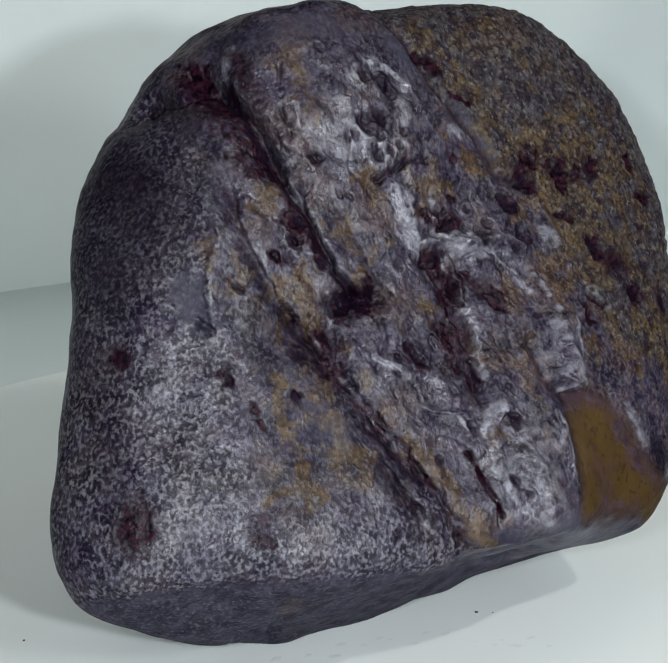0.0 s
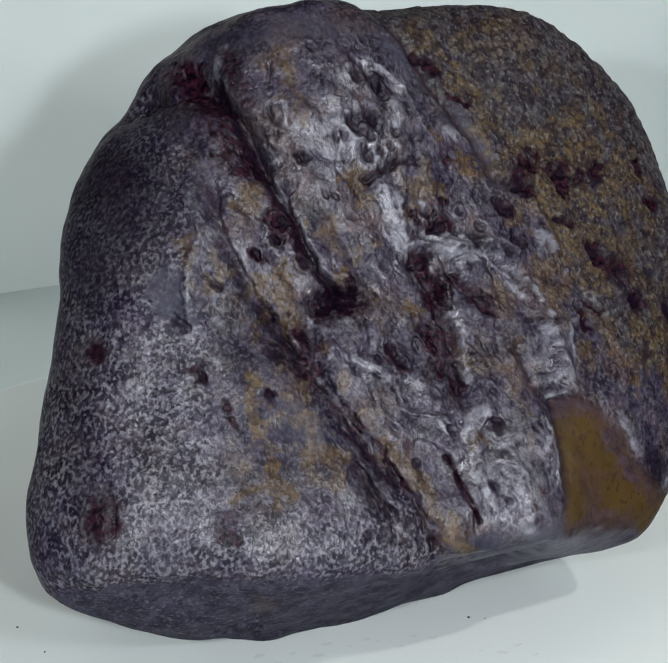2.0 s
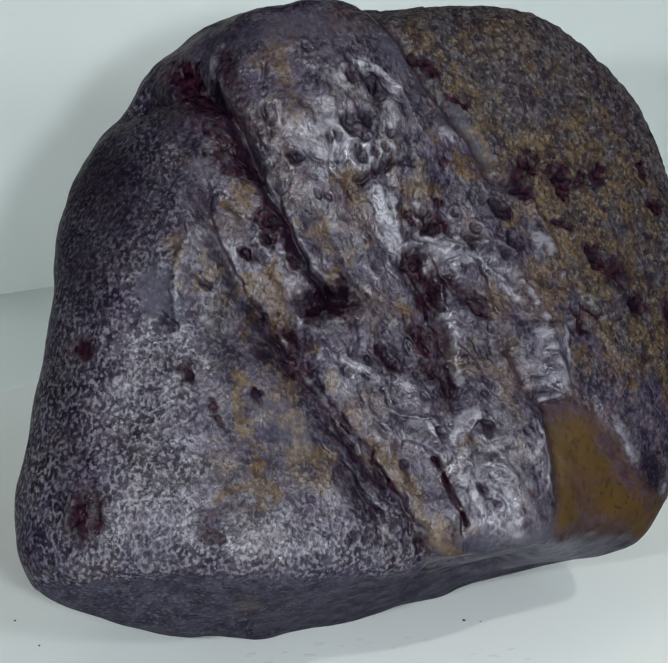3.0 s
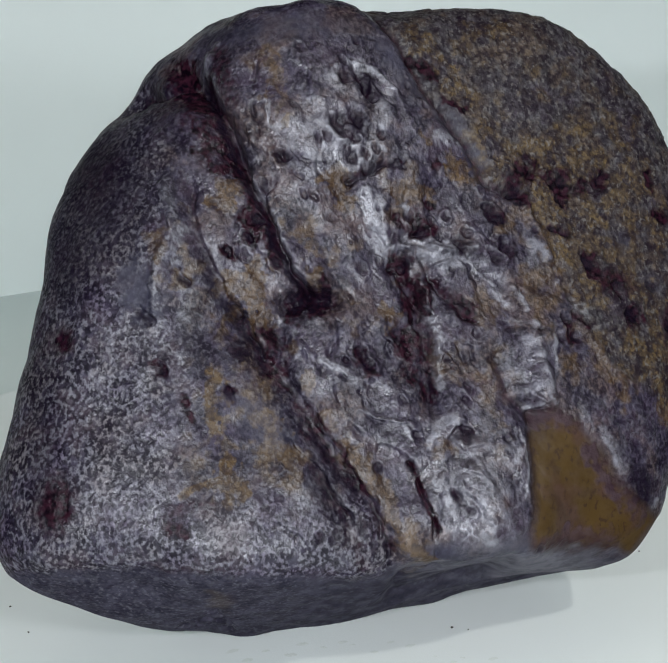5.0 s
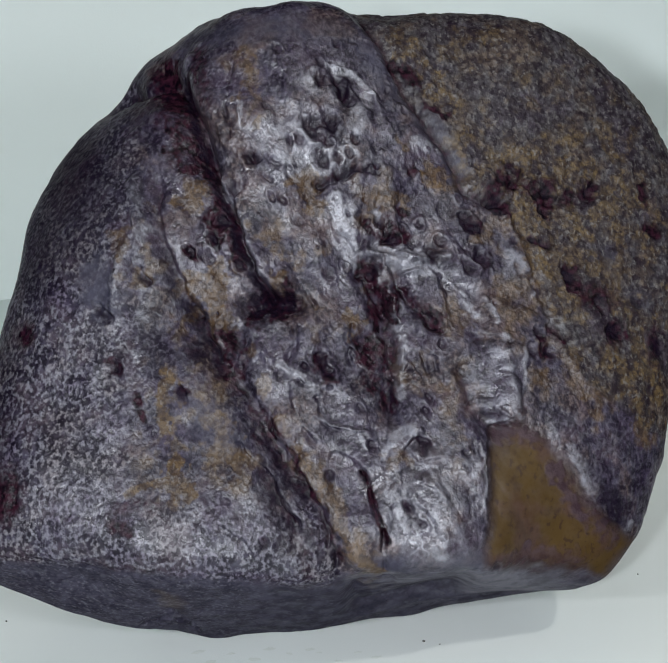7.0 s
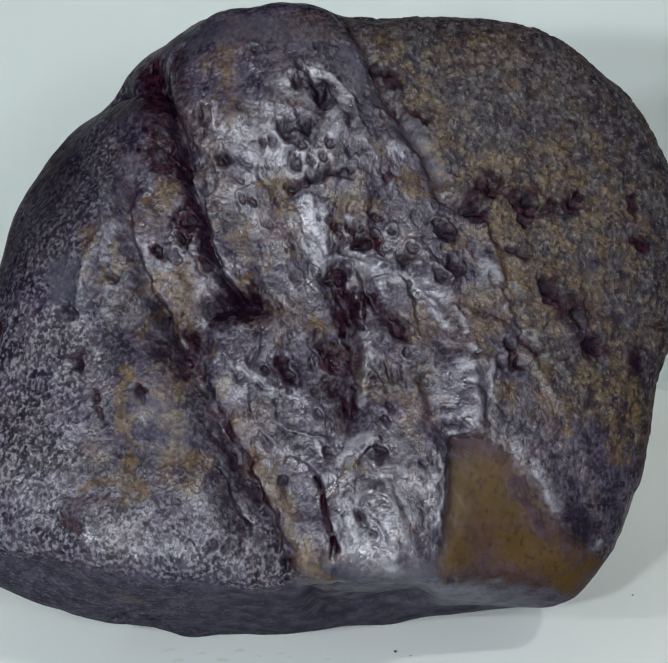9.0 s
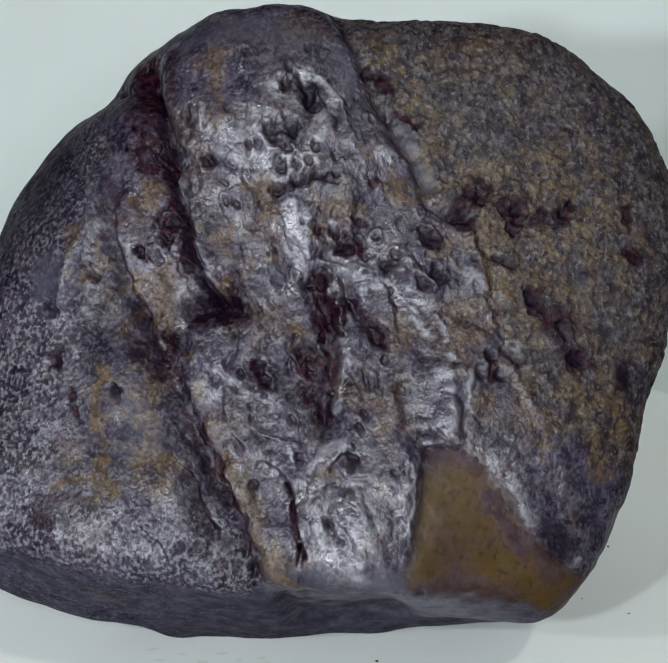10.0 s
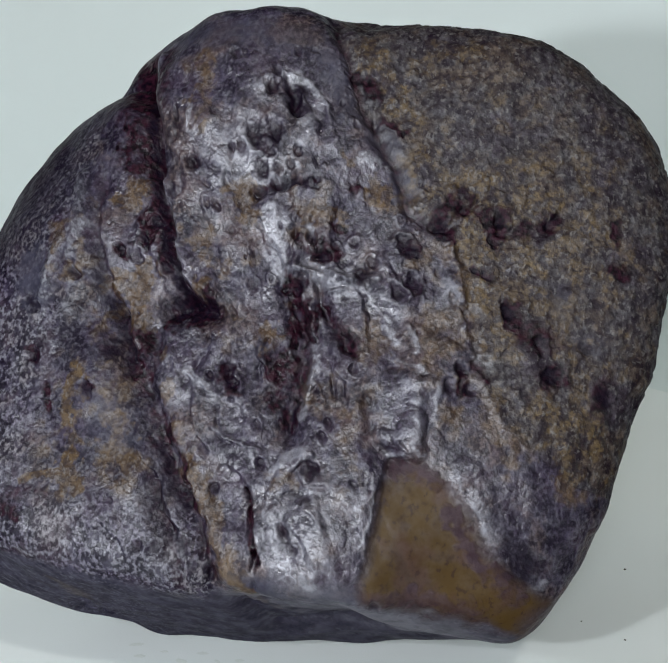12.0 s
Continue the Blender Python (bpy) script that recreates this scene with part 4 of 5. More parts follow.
stroke("red", 0.8, 0.82, 0.10, (-6.1, -4.8), (-5.9, -2.8))
stroke("red", 0.9, 1.48, 0.40, (-16.6, -13.6), (-15.4, -18.3))
stroke("shade_stain", 0.7, 0.96, 0.20, (-22.4, -14.8), (-21.5, -16.2))
stroke("rust", 1.0, 1.48, 0.00, (-19.2, -1.7), (-18.9, -11.0))
stroke("rust", 0.8, 1.93, 0.00, (-23.0, -3.2), (-23.3, -9.0))
stroke("rust", 0.9, 1.11, -0.10, (-7.0, -1.4), (-7.1, -4.8))
stroke("rust", 0.7, 2.07, 0.00, (-11.8, 6.0), (-8.6, 6.0))
stroke("rust", 0.8, 0.96, 0.00, (-18.0, -12.1), (-16.1, -11.7))
stroke("shade_stain", 0.8, 0.59, 0.30, (-26.8, 1.9), (-25.3, -4.7), (-23.6, -10.2), (-20.0, -14.6), (-17.9, -19.1))
stroke("pale", 1.0, 0.29, -0.25, (-7.4, -17.2), (-5.3, -18.2), (-3.2, -19.3))
stroke("pale", 0.9, 0.66, -0.10, (-14.5, 7.4), (-13.1, 4.1))
stroke("pale", 0.8, 0.45, -0.10, (-13.7, 1.8), (-13.1, -0.4))
stroke("red", 0.9, 0.82, 0.25, (-0.7, -16.1), (0.5, -18.7))
stroke("pale", 1.0, 1.48, -0.15, (2.8, 11.8), (4.3, 6.2), (5.3, 1.9))
stroke("pale", 0.9, 0.29, -0.20, (9.6, 10.5), (9.3, 6.8))
stroke("pale", 1.0, 0.82, -0.15, (8.7, 4.1), (13.4, 3.3), (17.6, 4.6))
stroke("pale", 1.0, 0.89, -0.15, (11.7, 1.8), (16.7, 0.7), (15.3, -0.8))
stroke("pale", 0.9, 0.37, -0.15, (18.9, 3.0), (21.4, -0.4), (25.1, -3.7))
stroke("pale", 0.9, 0.52, -0.15, (24.7, -4.3), (25.9, -6.4))
stroke("pale", 0.9, 0.45, -0.15, (29.0, -4.1), (29.7, -8.3))
stroke("pale", 1.0, 0.59, -0.40, (11.9, -6.3), (13.5, -9.8), (14.1, -13.4), (13.6, -21.5))
stroke("red", 0.9, 1.48, 0.40, (11.1, 7.8), (11.6, 6.9))
stroke("red", 0.8, 0.96, 0.30, (13.6, 11.3), (14.6, 11.2))
stroke("shade_stain", 1.0, 1.11, 0.45, (24.0, 10.9), (26.2, 8.9))
stroke("red", 0.9, 1.11, 0.40, (28.4, 3.6), (28.9, 2.8))
stroke("shade_stain", 0.9, 0.66, 0.30, (17.9, 5.4), (20.4, 2.1))
stroke("shade_stain", 0.7, 0.66, 0.30, (8.9, 2.2), (10.0, -0.6))
stroke("shade_stain", 0.6, 1.19, 0.25, (16.6, 12.9), (18.5, 11.1))
stroke("shade_stain", 0.5, 1.63, 0.20, (25.6, 5.7), (26.5, 3.6))
stroke("red", 1.0, 1.19, 0.50, (6.7, 0.3), (9.2, -3.2), (10.9, -6.1))
stroke("red", 0.8, 1.33, 0.30, (9.1, -7.1), (9.9, -10.0))
stroke("red", 0.95, 0.82, 0.40, (13.6, -2.9), (16.8, -6.4), (19.9, -9.6))
stroke("red", 0.95, 2.22, 0.40, (8.4, -13.2), (9.4, -17.2))
stroke("red", 0.8, 1.33, 0.30, (10.8, -19.7), (11.8, -25.8))
stroke("shade_stain", 0.9, 0.45, 0.30, (12.3, -21.2), (11.6, -28.1))
stroke("rust", 0.9, 1.03, 0.00, (4.7, -8.1), (5.4, -8.9))
stroke("rust", 0.8, 1.48, 0.00, (6.9, 12.6), (9.2, 12.5))
stroke("red", 0.9, 1.63, 0.30, (32.2, 18.7), (33.2, 18.2))
stroke("red", 0.9, 1.33, 0.30, (30.6, 14.0), (31.2, 12.9))
stroke("red", 0.9, 1.19, 0.30, (36.7, 17.4), (39.0, 13.3))
stroke("red", 0.8, 0.96, 0.20, (41.9, 15.4), (43.4, 16.3))
stroke("red", 0.95, 0.89, 0.30, (47.5, 19.0), (46.3, 15.8))
stroke("red", 0.7, 0.59, 0.20, (56.8, 20.1), (57.1, 18.2))
stroke("red", 0.8, 0.96, 0.20, (57.6, 12.4), (58.8, 11.0))
stroke("red", 0.8, 0.59, 0.20, (36.3, 7.7), (37.1, 7.3))
stroke("red", 0.8, 0.74, 0.30, (38.2, 6.8), (38.8, 6.5))
stroke("red", 0.9, 0.82, 0.30, (42.7, 2.2), (43.6, -0.8))
stroke("red", 0.8, 0.96, 0.30, (47.1, -2.7), (48.6, -3.8))
stroke("red", 0.9, 1.19, 0.40, (51.6, -6.6), (52.8, -7.9))
stroke("red", 0.8, 0.74, 0.20, (39.1, -8.1), (40.6, -10.3))
stroke("red", 0.8, 1.03, 0.20, (37.2, -9.9), (37.8, -13.6))
stroke("rust", 1.0, 2.07, 0.00, (34.6, 15.1), (35.9, 11.3))
stroke("rust", 0.9, 1.48, 0.00, (39.5, 0.9), (40.5, -1.4))
stroke("rust", 0.9, 1.03, 0.00, (36.6, 5.8), (37.0, 2.7))
stroke("rust", 0.9, 1.03, 0.00, (42.1, -2.5), (43.4, -3.1))
stroke("rust", 0.9, 1.48, 0.00, (17.2, 37.9), (21.6, 31.7), (23.9, 30.3))
stroke("rust", 0.8, 1.77, 0.00, (14.0, 41.3), (18.0, 36.4))
stroke("rust", 0.8, 1.93, 0.00, (26.8, 20.5), (32.0, 20.8))
stroke("rust", 0.6, 2.51, 0.00, (42.7, 18.9), (37.3, 22.3))
stroke("plain", 0.5, 2.67, 0.00, (49.8, 4.7), (51.0, 3.2))
stroke("plain", 0.4, 2.22, 0.00, (54.9, -1.1), (56.6, -1.6))
stroke("pale", 0.7, 1.03, -0.10, (32.2, 4.7), (33.5, 0.4))
stroke("pale", 0.8, 0.37, -0.15, (35.9, -2.1), (39.3, -5.4))
stroke("pale", 0.7, 0.96, -0.10, (40.6, -6.9), (41.1, -8.4))
stroke("pale", 0.5, 1.63, -0.10, (28.4, -11.9), (30.2, -15.4))
stroke("pale", 0.5, 1.03, -0.10, (30.5, -17.5), (29.0, -22.7))
stroke("pale", 1.0, 0.45, -0.20, (10.2, -31.8), (12.5, -29.1), (15.1, -27.2))
stroke("pale", 1.0, 0.45, -0.20, (15.1, -27.2), (15.5, -30.8), (16.9, -33.4))
stroke("pale", 0.6, 1.2, -0.10, (15.5, -36.3), (17.2, -35.4))
stroke("pale", 0.75, 1.3, -0.10, (17.5, -39.2), (18.6, -43.0))
stroke("pale", 0.9, 0.74, -0.10, (12.0, -38.4), (13.6, -44.0))
stroke("pale", 0.5, 1.2, 0.00, (20.9, -30.7), (22.9, -29.1))
stroke("pale", 0.5, 1.2, 0.00, (23.7, -33.3), (23.5, -38.4))
stroke("pale", 0.8, 1.19, 0.00, (13.4, -45.7), (17.9, -47.0))
blot("pale", 18.0, -37.5, 7.0, 9.5, 0.50)
blot("pale", 29.5, -17.0, 3.8, 5.5, 0.38)
stroke("pale", 0.9, 0.32, -0.15, (26.3, -29.5), (27.0, -35.5), (26.0, -40.5))
stroke("pale", 0.8, 0.30, -0.12, (33.3, -12.0), (34.0, -16.5), (33.0, -20.5))
stroke("pale", 0.8, 0.30, -0.12, (10.8, -33.0), (10.3, -38.0), (11.2, -42.0))
stroke("shade_stain", 0.4, 1.03, 0.30, (16.9, -30.0), (17.8, -30.4))
stroke("shade_stain", 0.8, 0.37, 0.30, (11.6, -34.6), (15.9, -34.5))
stroke("shade_stain", 0.7, 0.52, 0.25, (18.7, -33.5), (19.7, -32.8))
stroke("shade_stain", 0.8, 0.66, 0.30, (14.4, -39.5), (15.0, -41.0))
stroke("shade_stain", 0.7, 0.52, 0.25, (14.8, -42.8), (15.8, -43.0))
stroke("shade_stain", 0.7, 0.45, 0.20, (17.0, -34.9), (17.3, -35.3))
stroke("rust", 0.6, 1.03, 0.00, (13.2, -32.7), (14.4, -33.5))
# shade between knob and flake scar painted as a dark seam
stroke("shade_stain", 0.7, 0.82, 0.30, (28.9, -30.2), (28.8, -37.9), (27.0, -45.1))
stroke("plain", 0.8, 2.96, 0.00, (-38.0, -1.8), (-36.3, -7.0))
stroke("rust", 0.5, 1.63, 0.00, (-32.8, -2.1), (-32.2, -4.2))
stroke("rust", 0.35, 2.22, 0.00, (-33.8, 5.2), (-32.0, 1.4))
stroke("pale", 0.8, 0.37, -0.15, (-34.1, -2.9), (-34.0, -8.0))
stroke("pale", 0.8, 0.74, -0.10, (-30.0, 6.1), (-30.5, -0.6))
stroke("pale", 0.7, 1.19, -0.10, (-28.5, -5.6), (-30.2, -9.3))
stroke("pale", 0.8, 0.37, -0.10, (-36.1, -9.5), (-34.1, -10.6))
stroke("pale", 0.8, 0.37, -0.15, (-33.1, -14.0), (-31.4, -16.0))
stroke("shade_stain", 0.8, 0.45, 0.25, (-37.9, -8.4), (-35.9, -10.5))
stroke("shade_stain", 0.8, 0.66, 0.25, (-29.9, -3.0), (-29.4, -3.5))
stroke("red", 0.8, 0.96, 0.30, (-35.1, -17.3), (-34.2, -18.2))
stroke("red", 0.9, 0.82, 0.20, (-51.4, -11.2), (-50.6, -12.6))
stroke("rust", 0.8, 1.63, 0.00, (-25.1, -20.0), (-26.9, -25.0), (-25.0, -30.9))
stroke("rust", 1.0, 1.77, 0.00, (-24.4, -34.3), (-21.9, -38.4))
stroke("rust", 0.8, 0.59, 0.00, (-31.7, -39.2), (-24.3, -36.4))
stroke("rust", 0.5, 3.33, 0.00, (-18.8, -22.9), (-17.4, -32.2))
stroke("plain", 0.5, 2.96, 0.00, (-20.1, -25.0), (-16.0, -30.8))
stroke("rust", 0.8, 1.33, 0.00, (-14.2, -33.2), (-13.7, -34.2))
stroke("red", 0.7, 0.59, 0.20, (-23.4, -21.7), (-22.2, -22.0))
stroke("red", 0.6, 0.52, 0.15, (-30.9, -23.9), (-30.3, -24.8))
stroke("red", 0.6, 0.52, 0.15, (-30.2, -26.2), (-29.6, -27.4))
stroke("red", 0.5, 1.33, 0.10, (-33.8, -42.8), (-31.7, -41.8))
stroke("pale", 0.5, 2.22, 0.00, (-11.7, -38.9), (-9.7, -43.7))
stroke("shade_stain", 0.8, 0.52, 0.20, (-7.1, -46.8), (-6.6, -47.3))
stroke("shade_stain", 0.8, 0.52, 0.20, (-5.4, -47.4), (-4.8, -48.2))
stroke("rust", 0.65, 1.9, 0.00, (-9.1, -25.3), (-6.2, -30.3))
stroke("rust", 0.65, 2.3, 0.00, (-4.9, -33.3), (0.1, -38.1))
stroke("rust", 0.65, 2.5, 0.00, (0.8, -39.5), (4.9, -46.4))
stroke("rust", 0.65, 2.2, 0.00, (5.7, -48.4), (8.5, -51.1))
stroke("red", 0.8, 0.66, 0.30, (-10.8, -25.6), (-7.0, -30.4), (-3.5, -36.6))
stroke("shade_stain", 0.9, 0.59, 0.50, (-10.5, -33.7), (-7.0, -39.5), (-3.5, -45.1), (-0.0, -49.8))
stroke("shade_stain", 0.9, 0.45, 0.40, (-6.5, -36.8), (-2.9, -41.1))
stroke("red", 0.8, 0.45, 0.30, (7.4, -37.5), (9.4, -41.9), (10.6, -46.1))
blot("pale", -37.4, -46.3, 19.0, 2.8, 0.25)
blot("plain", 36.0, -50.2, 10.0, 1.8, 0.9)
blot("pale", 32.0, -51.4, 12.0, 1.5, 1.0)
blot("pale", 12.0, -52.6, 7.0, 1.0, 0.7)
stroke("shade_stain", 0.9, 2.1, 0.30, (48.6, -36.8), (51.6, -38.6), (50.2, -41.0))
stroke("pale", 0.9, 0.45, -0.12, (28.6, -26.4), (31.2, -23.2), (33.2, -24.4))
stroke("pale", 0.9, 0.45, -0.12, (41.2, -29.8), (43.4, -32.8), (44.4, -35.2))
stroke("pale", 0.8, 0.40, -0.10, (52.8, -42.0), (54.0, -40.6))
stroke("red", 0.7, 0.6, 0.20, (35.1, -47.2), (35.6, -47.6))
stroke("pale", 0.8, 0.9, -0.10, (41.0, -28.5), (43.6, -32.0), (46.0, -36.0))
blot("rust", -24.0, -20.0, 5.0, 15.0, 0.30)
blot("rust", -18.0, -33.0, 5.0, 7.0, 0.30)
blot("rust", -30.0, 2.0, 3.0, 9.0, 0.45)
stroke("rust", 0.9, 2.07, 0.00, (13.0, 43.7), (14.0, 40.5))
stroke("rust", 1.0, 1.92, 0.00, (18.0, 37.7), (20.2, 33.6))
stroke("rust", 1.0, 1.78, 0.00, (21.7, 32.6), (23.9, 31.4))
stroke("rust", 0.9, 1.48, 0.00, (17.2, 40.2), (18.6, 34.7))
stroke("rust", 0.8, 1.48, 0.00, (26.4, 20.5), (28.1, 19.2))
stroke("rust", 1.0, 1.92, 0.00, (33.8, 16.2), (36.7, 13.1))
stroke("rust", 0.9, 1.63, 0.00, (36.4, 7.6), (37.1, 5.1))
stroke("rust", 0.9, 1.78, 0.00, (39.3, 0.4), (42.6, -3.2))
stroke("rust", 0.8, 1.63, 0.00, (42.0, 26.7), (46.3, 26.4))
stroke("rust", 0.8, 1.48, 0.00, (42.3, 18.1), (44.4, 17.6))
stroke("red", 0.8, 1.04, 0.10, (11.9, 38.9), (16.0, 35.4))
stroke("red", 0.8, 0.74, 0.10, (17.8, 31.4), (21.6, 29.3))
stroke("red", 0.68, 1.63, 0.05, (30.1, 15.9), (31.5, 19.4))
stroke("shade_stain", 0.40, 1.04, 0.05, (30.0, 14.4), (30.9, 12.5))
stroke("red", 0.68, 1.18, 0.05, (38.4, 18.0), (40.2, 14.3))
stroke("red", 0.60, 1.48, 0.05, (42.1, 15.1), (46.6, 18.2))
stroke("shade_stain", 0.40, 0.89, 0.05, (45.5, 17.0), (47.8, 19.1))
stroke("red", 0.60, 0.89, 0.05, (38.2, 7.6), (39.2, 6.5))
stroke("red", 0.68, 1.33, 0.05, (42.8, 2.5), (44.6, 0.2))
stroke("shade_stain", 0.35, 1.04, 0.05, (48.4, -1.7), (49.7, -4.1))
stroke("red", 0.6, 0.74, 0.10, (56.7, 20.2), (57.8, 17.0))
stroke("red", 0.6, 0.74, 0.10, (59.1, 13.1), (59.9, 11.1))
stroke("plain", 0.7, 1.48, 0.00, (17.8, 30.7), (21.7, 24.8), (24.8, 19.6))
stroke("rust", 0.9, 2.22, 0.00, (-2.9, 14.1), (-1.9, 11.1))
stroke("rust", 0.95, 1.92, 0.00, (19.2, 18.9), (20.4, 16.7))
stroke("rust", 0.7, 1.63, 0.00, (9.8, 13.2), (11.2, 12.4))
stroke("rust", 0.8, 1.92, 0.00, (4.8, -8.5), (6.3, -10.9))
stroke("rust", 0.7, 1.63, 0.00, (-7.9, -1.5), (-7.9, -4.2))
stroke("rust", 0.6, 2.22, 0.00, (-6.9, 3.5), (-4.6, 1.9))
stroke("red", 0.95, 1.92, 0.00, (8.0, 0.1), (10.1, -3.4), (11.8, -7.4))
stroke("red", 0.95, 2.37, 0.00, (8.3, -14.0), (9.7, -19.5))
stroke("red", 0.8, 1.48, 0.00, (16.7, -5.7), (19.7, -8.7))
stroke("shade_stain", 0.9, 1.92, 0.00, (-11.7, -7.1), (-6.8, -6.2))
stroke("red", 0.9, 1.33, 0.00, (-0.8, -16.5), (0.4, -19.4))
stroke("red", 0.8, 1.04, 0.00, (7.9, 8.6), (8.2, 7.1))
stroke("red", 0.8, 1.33, 0.00, (11.7, 8.0), (13.6, 6.2))
stroke("red", 0.7, 1.18, 0.00, (25.5, 10.1), (26.7, 9.1))
stroke("shade_stain", 0.8, 1.04, 0.00, (19.5, 5.5), (20.3, 2.9))
stroke("shade_stain", 0.8, 1.33, 0.00, (26.6, 5.1), (28.8, 3.0))
stroke("pale", 1.0, 1.18, 0.00, (3.7, 8.3), (4.9, 5.6), (6.0, 3.2))
stroke("pale", 0.9, 0.59, -0.10, (1.5, 5.3), (5.4, 2.0))
stroke("pale", 0.9, 1.33, 0.00, (9.3, 4.9), (13.5, 2.6), (17.3, 3.6))
stroke("pale", 0.9, 1.04, 0.00, (13.6, 1.2), (17.2, -0.3), (19.8, 1.5))
stroke("pale", 1.0, 0.67, -0.20, (12.1, -6.7), (13.6, -10.6), (14.2, -12.9), (13.7, -17.6), (13.3, -22.2))
stroke("pale", 0.9, 0.59, -0.10, (9.2, 12.1), (9.0, 7.3))
stroke("pale", 0.8, 0.44, -0.10, (9.6, -0.3), (11.0, -4.3))
stroke("pale", 0.9, 0.59, -0.10, (-7.7, -17.2), (-4.7, -19.3), (-1.8, -21.1))
stroke("pale", 0.9, 0.74, -0.10, (24.9, -4.4), (26.7, -6.7))
stroke("pale", 0.8, 0.59, -0.10, (29.0, -4.3), (29.6, -7.4))
stroke("pale", 0.8, 0.74, -0.10, (30.0, -10.4), (30.6, -13.9), (30.4, -18.9))
stroke("pale", 0.7, 1.04, 0.00, (23.1, 0.7), (24.8, -1.4))
stroke("pale", 0.7, 1.33, 0.00, (32.6, 3.9), (34.6, 0.1))
stroke("red", 0.9, 1.18, 0.25, (-21.3, 18.9), (-17.9, 11.4), (-15.1, 5.9), (-14.5, 2.2))
stroke("shade_stain", 0.7, 0.52, 0.20, (-21.0, 18.1), (-17.6, 11.2), (-14.9, 4.5))
stroke("red", 0.9, 1.63, 0.30, (-18.7, 5.5), (-17.3, 4.5))
stroke("shade_stain", 0.5, 0.96, 0.25, (-16.0, 14.1), (-15.5, 12.8))
stroke("pale", 0.9, 0.37, -0.15, (-19.5, 17.5), (-17.4, 12.6), (-16.4, 11.6))
stroke("pale", 0.8, 0.59, -0.10, (-14.3, 8.9), (-13.9, 5.5))
stroke("rust", 0.8, 1.63, 0.00, (-23.4, 11.8), (-20.4, 12.6))
stroke("rust", 0.7, 1.26, 0.00, (-12.9, 33.9), (-12.5, 30.7))
stroke("rust", 0.7, 1.11, 0.00, (-11.4, 28.3), (-11.0, 25.0))
stroke("rust", 0.6, 1.63, 0.00, (-9.8, 5.5), (-7.6, 4.9))
stroke("pale", 0.9, 0.30, -0.15, (-13.5, 26.7), (-13.9, 23.3))
stroke("pale", 0.6, 0.52, -0.10, (-23.1, 40.8), (-25.1, 36.0), (-28.0, 36.9))
stroke("rust", 1.0, 2.22, 0.00, (-18.4, -1.5), (-19.4, -6.1), (-18.4, -10.6))
stroke("red", 0.9, 1.78, 0.30, (-16.5, -13.3), (-15.7, -18.8))
stroke("rust", 0.5, 0.74, 0.00, (-16.1, -15.5), (-15.8, -16.7))
stroke("shade_stain", 0.6, 0.67, 0.20, (-27.6, 1.7), (-25.8, -4.7), (-23.5, -10.6))
stroke("rust", 0.7, 1.33, 0.00, (-32.2, -0.6), (-30.6, -3.5))
stroke("pale", 0.7, 0.96, 0.00, (-30.0, 5.7), (-30.2, 0.8))
stroke("pale", 0.8, 0.52, -0.10, (-34.2, -2.2), (-34.2, -7.9))
stroke("pale", 0.7, 0.59, -0.10, (-30.1, -2.0), (-30.4, -6.4))
stroke("pale", 0.7, 0.67, -0.10, (-34.4, -13.6), (-31.4, -15.8))
stroke("shade_stain", 0.6, 0.96, 0.20, (-34.0, -15.8), (-34.4, -18.8))
stroke("red", 0.6, 0.96, 0.10, (-50.0, -11.0), (-50.1, -13.4))
stroke("rust", 0.7, 1.63, 0.00, (-25.4, -20.7), (-24.7, -24.2))
stroke("rust", 0.55, 1.78, 0.00, (-23.6, -26.5), (-24.5, -32.3))
stroke("rust", 0.9, 1.48, 0.00, (-23.7, -35.0), (-24.1, -40.3))
stroke("rust", 0.8, 0.59, 0.00, (-30.3, -38.3), (-24.9, -37.1))
stroke("rust", 0.5, 1.78, 0.00, (-15.3, -31.4), (-13.8, -33.5))
stroke("red", 0.8, 0.67, 0.15, (-30.6, -23.4), (-30.4, -24.1))
stroke("red", 0.8, 0.67, 0.15, (-30.2, -26.2), (-30.0, -27.0))
stroke("shade_stain", 0.7, 0.67, 0.20, (-23.4, -21.9), (-22.7, -22.9))
stroke("red", 0.6, 1.04, 0.10, (-33.7, -43.9), (-31.5, -45.0))
stroke("red", 0.4, 1.33, 0.00, (-30.3, -40.5), (-26.8, -41.0))
stroke("rust", 0.6, 1.48, 0.00, (-10.6, -20.9), (-9.3, -25.5))
stroke("rust", 0.95, 1.78, 0.00, (-4.9, -32.9), (-2.0, -35.3))
stroke("rust", 0.7, 1.63, 0.00, (-0.6, -37.4), (0.8, -40.9))
stroke("rust", 0.65, 1.78, 0.00, (2.9, -44.3), (5.6, -48.8))
stroke("rust", 0.8, 1.11, 0.00, (6.3, -50.2), (8.9, -50.9))
stroke("red", 0.8, 1.11, 0.15, (-9.4, -28.0), (-8.7, -30.3))
stroke("red", 0.8, 1.11, 0.15, (-3.6, -38.4), (-1.4, -41.1))
stroke("shade_stain", 0.8, 0.59, 0.25, (-10.9, -30.2), (-7.3, -35.6), (-3.6, -39.8))
stroke("shade_stain", 0.6, 0.81, 0.20, (-10.1, -35.8), (-8.0, -41.7), (-5.1, -45.8))
stroke("shade_stain", 0.6, 0.52, 0.20, (0.0, -43.4), (2.1, -51.4))
stroke("shade_stain", 0.8, 0.74, 0.25, (0.7, -36.3), (1.0, -37.1))
stroke("shade_stain", 0.7, 0.59, 0.20, (-10.0, -46.8), (-9.3, -47.7))
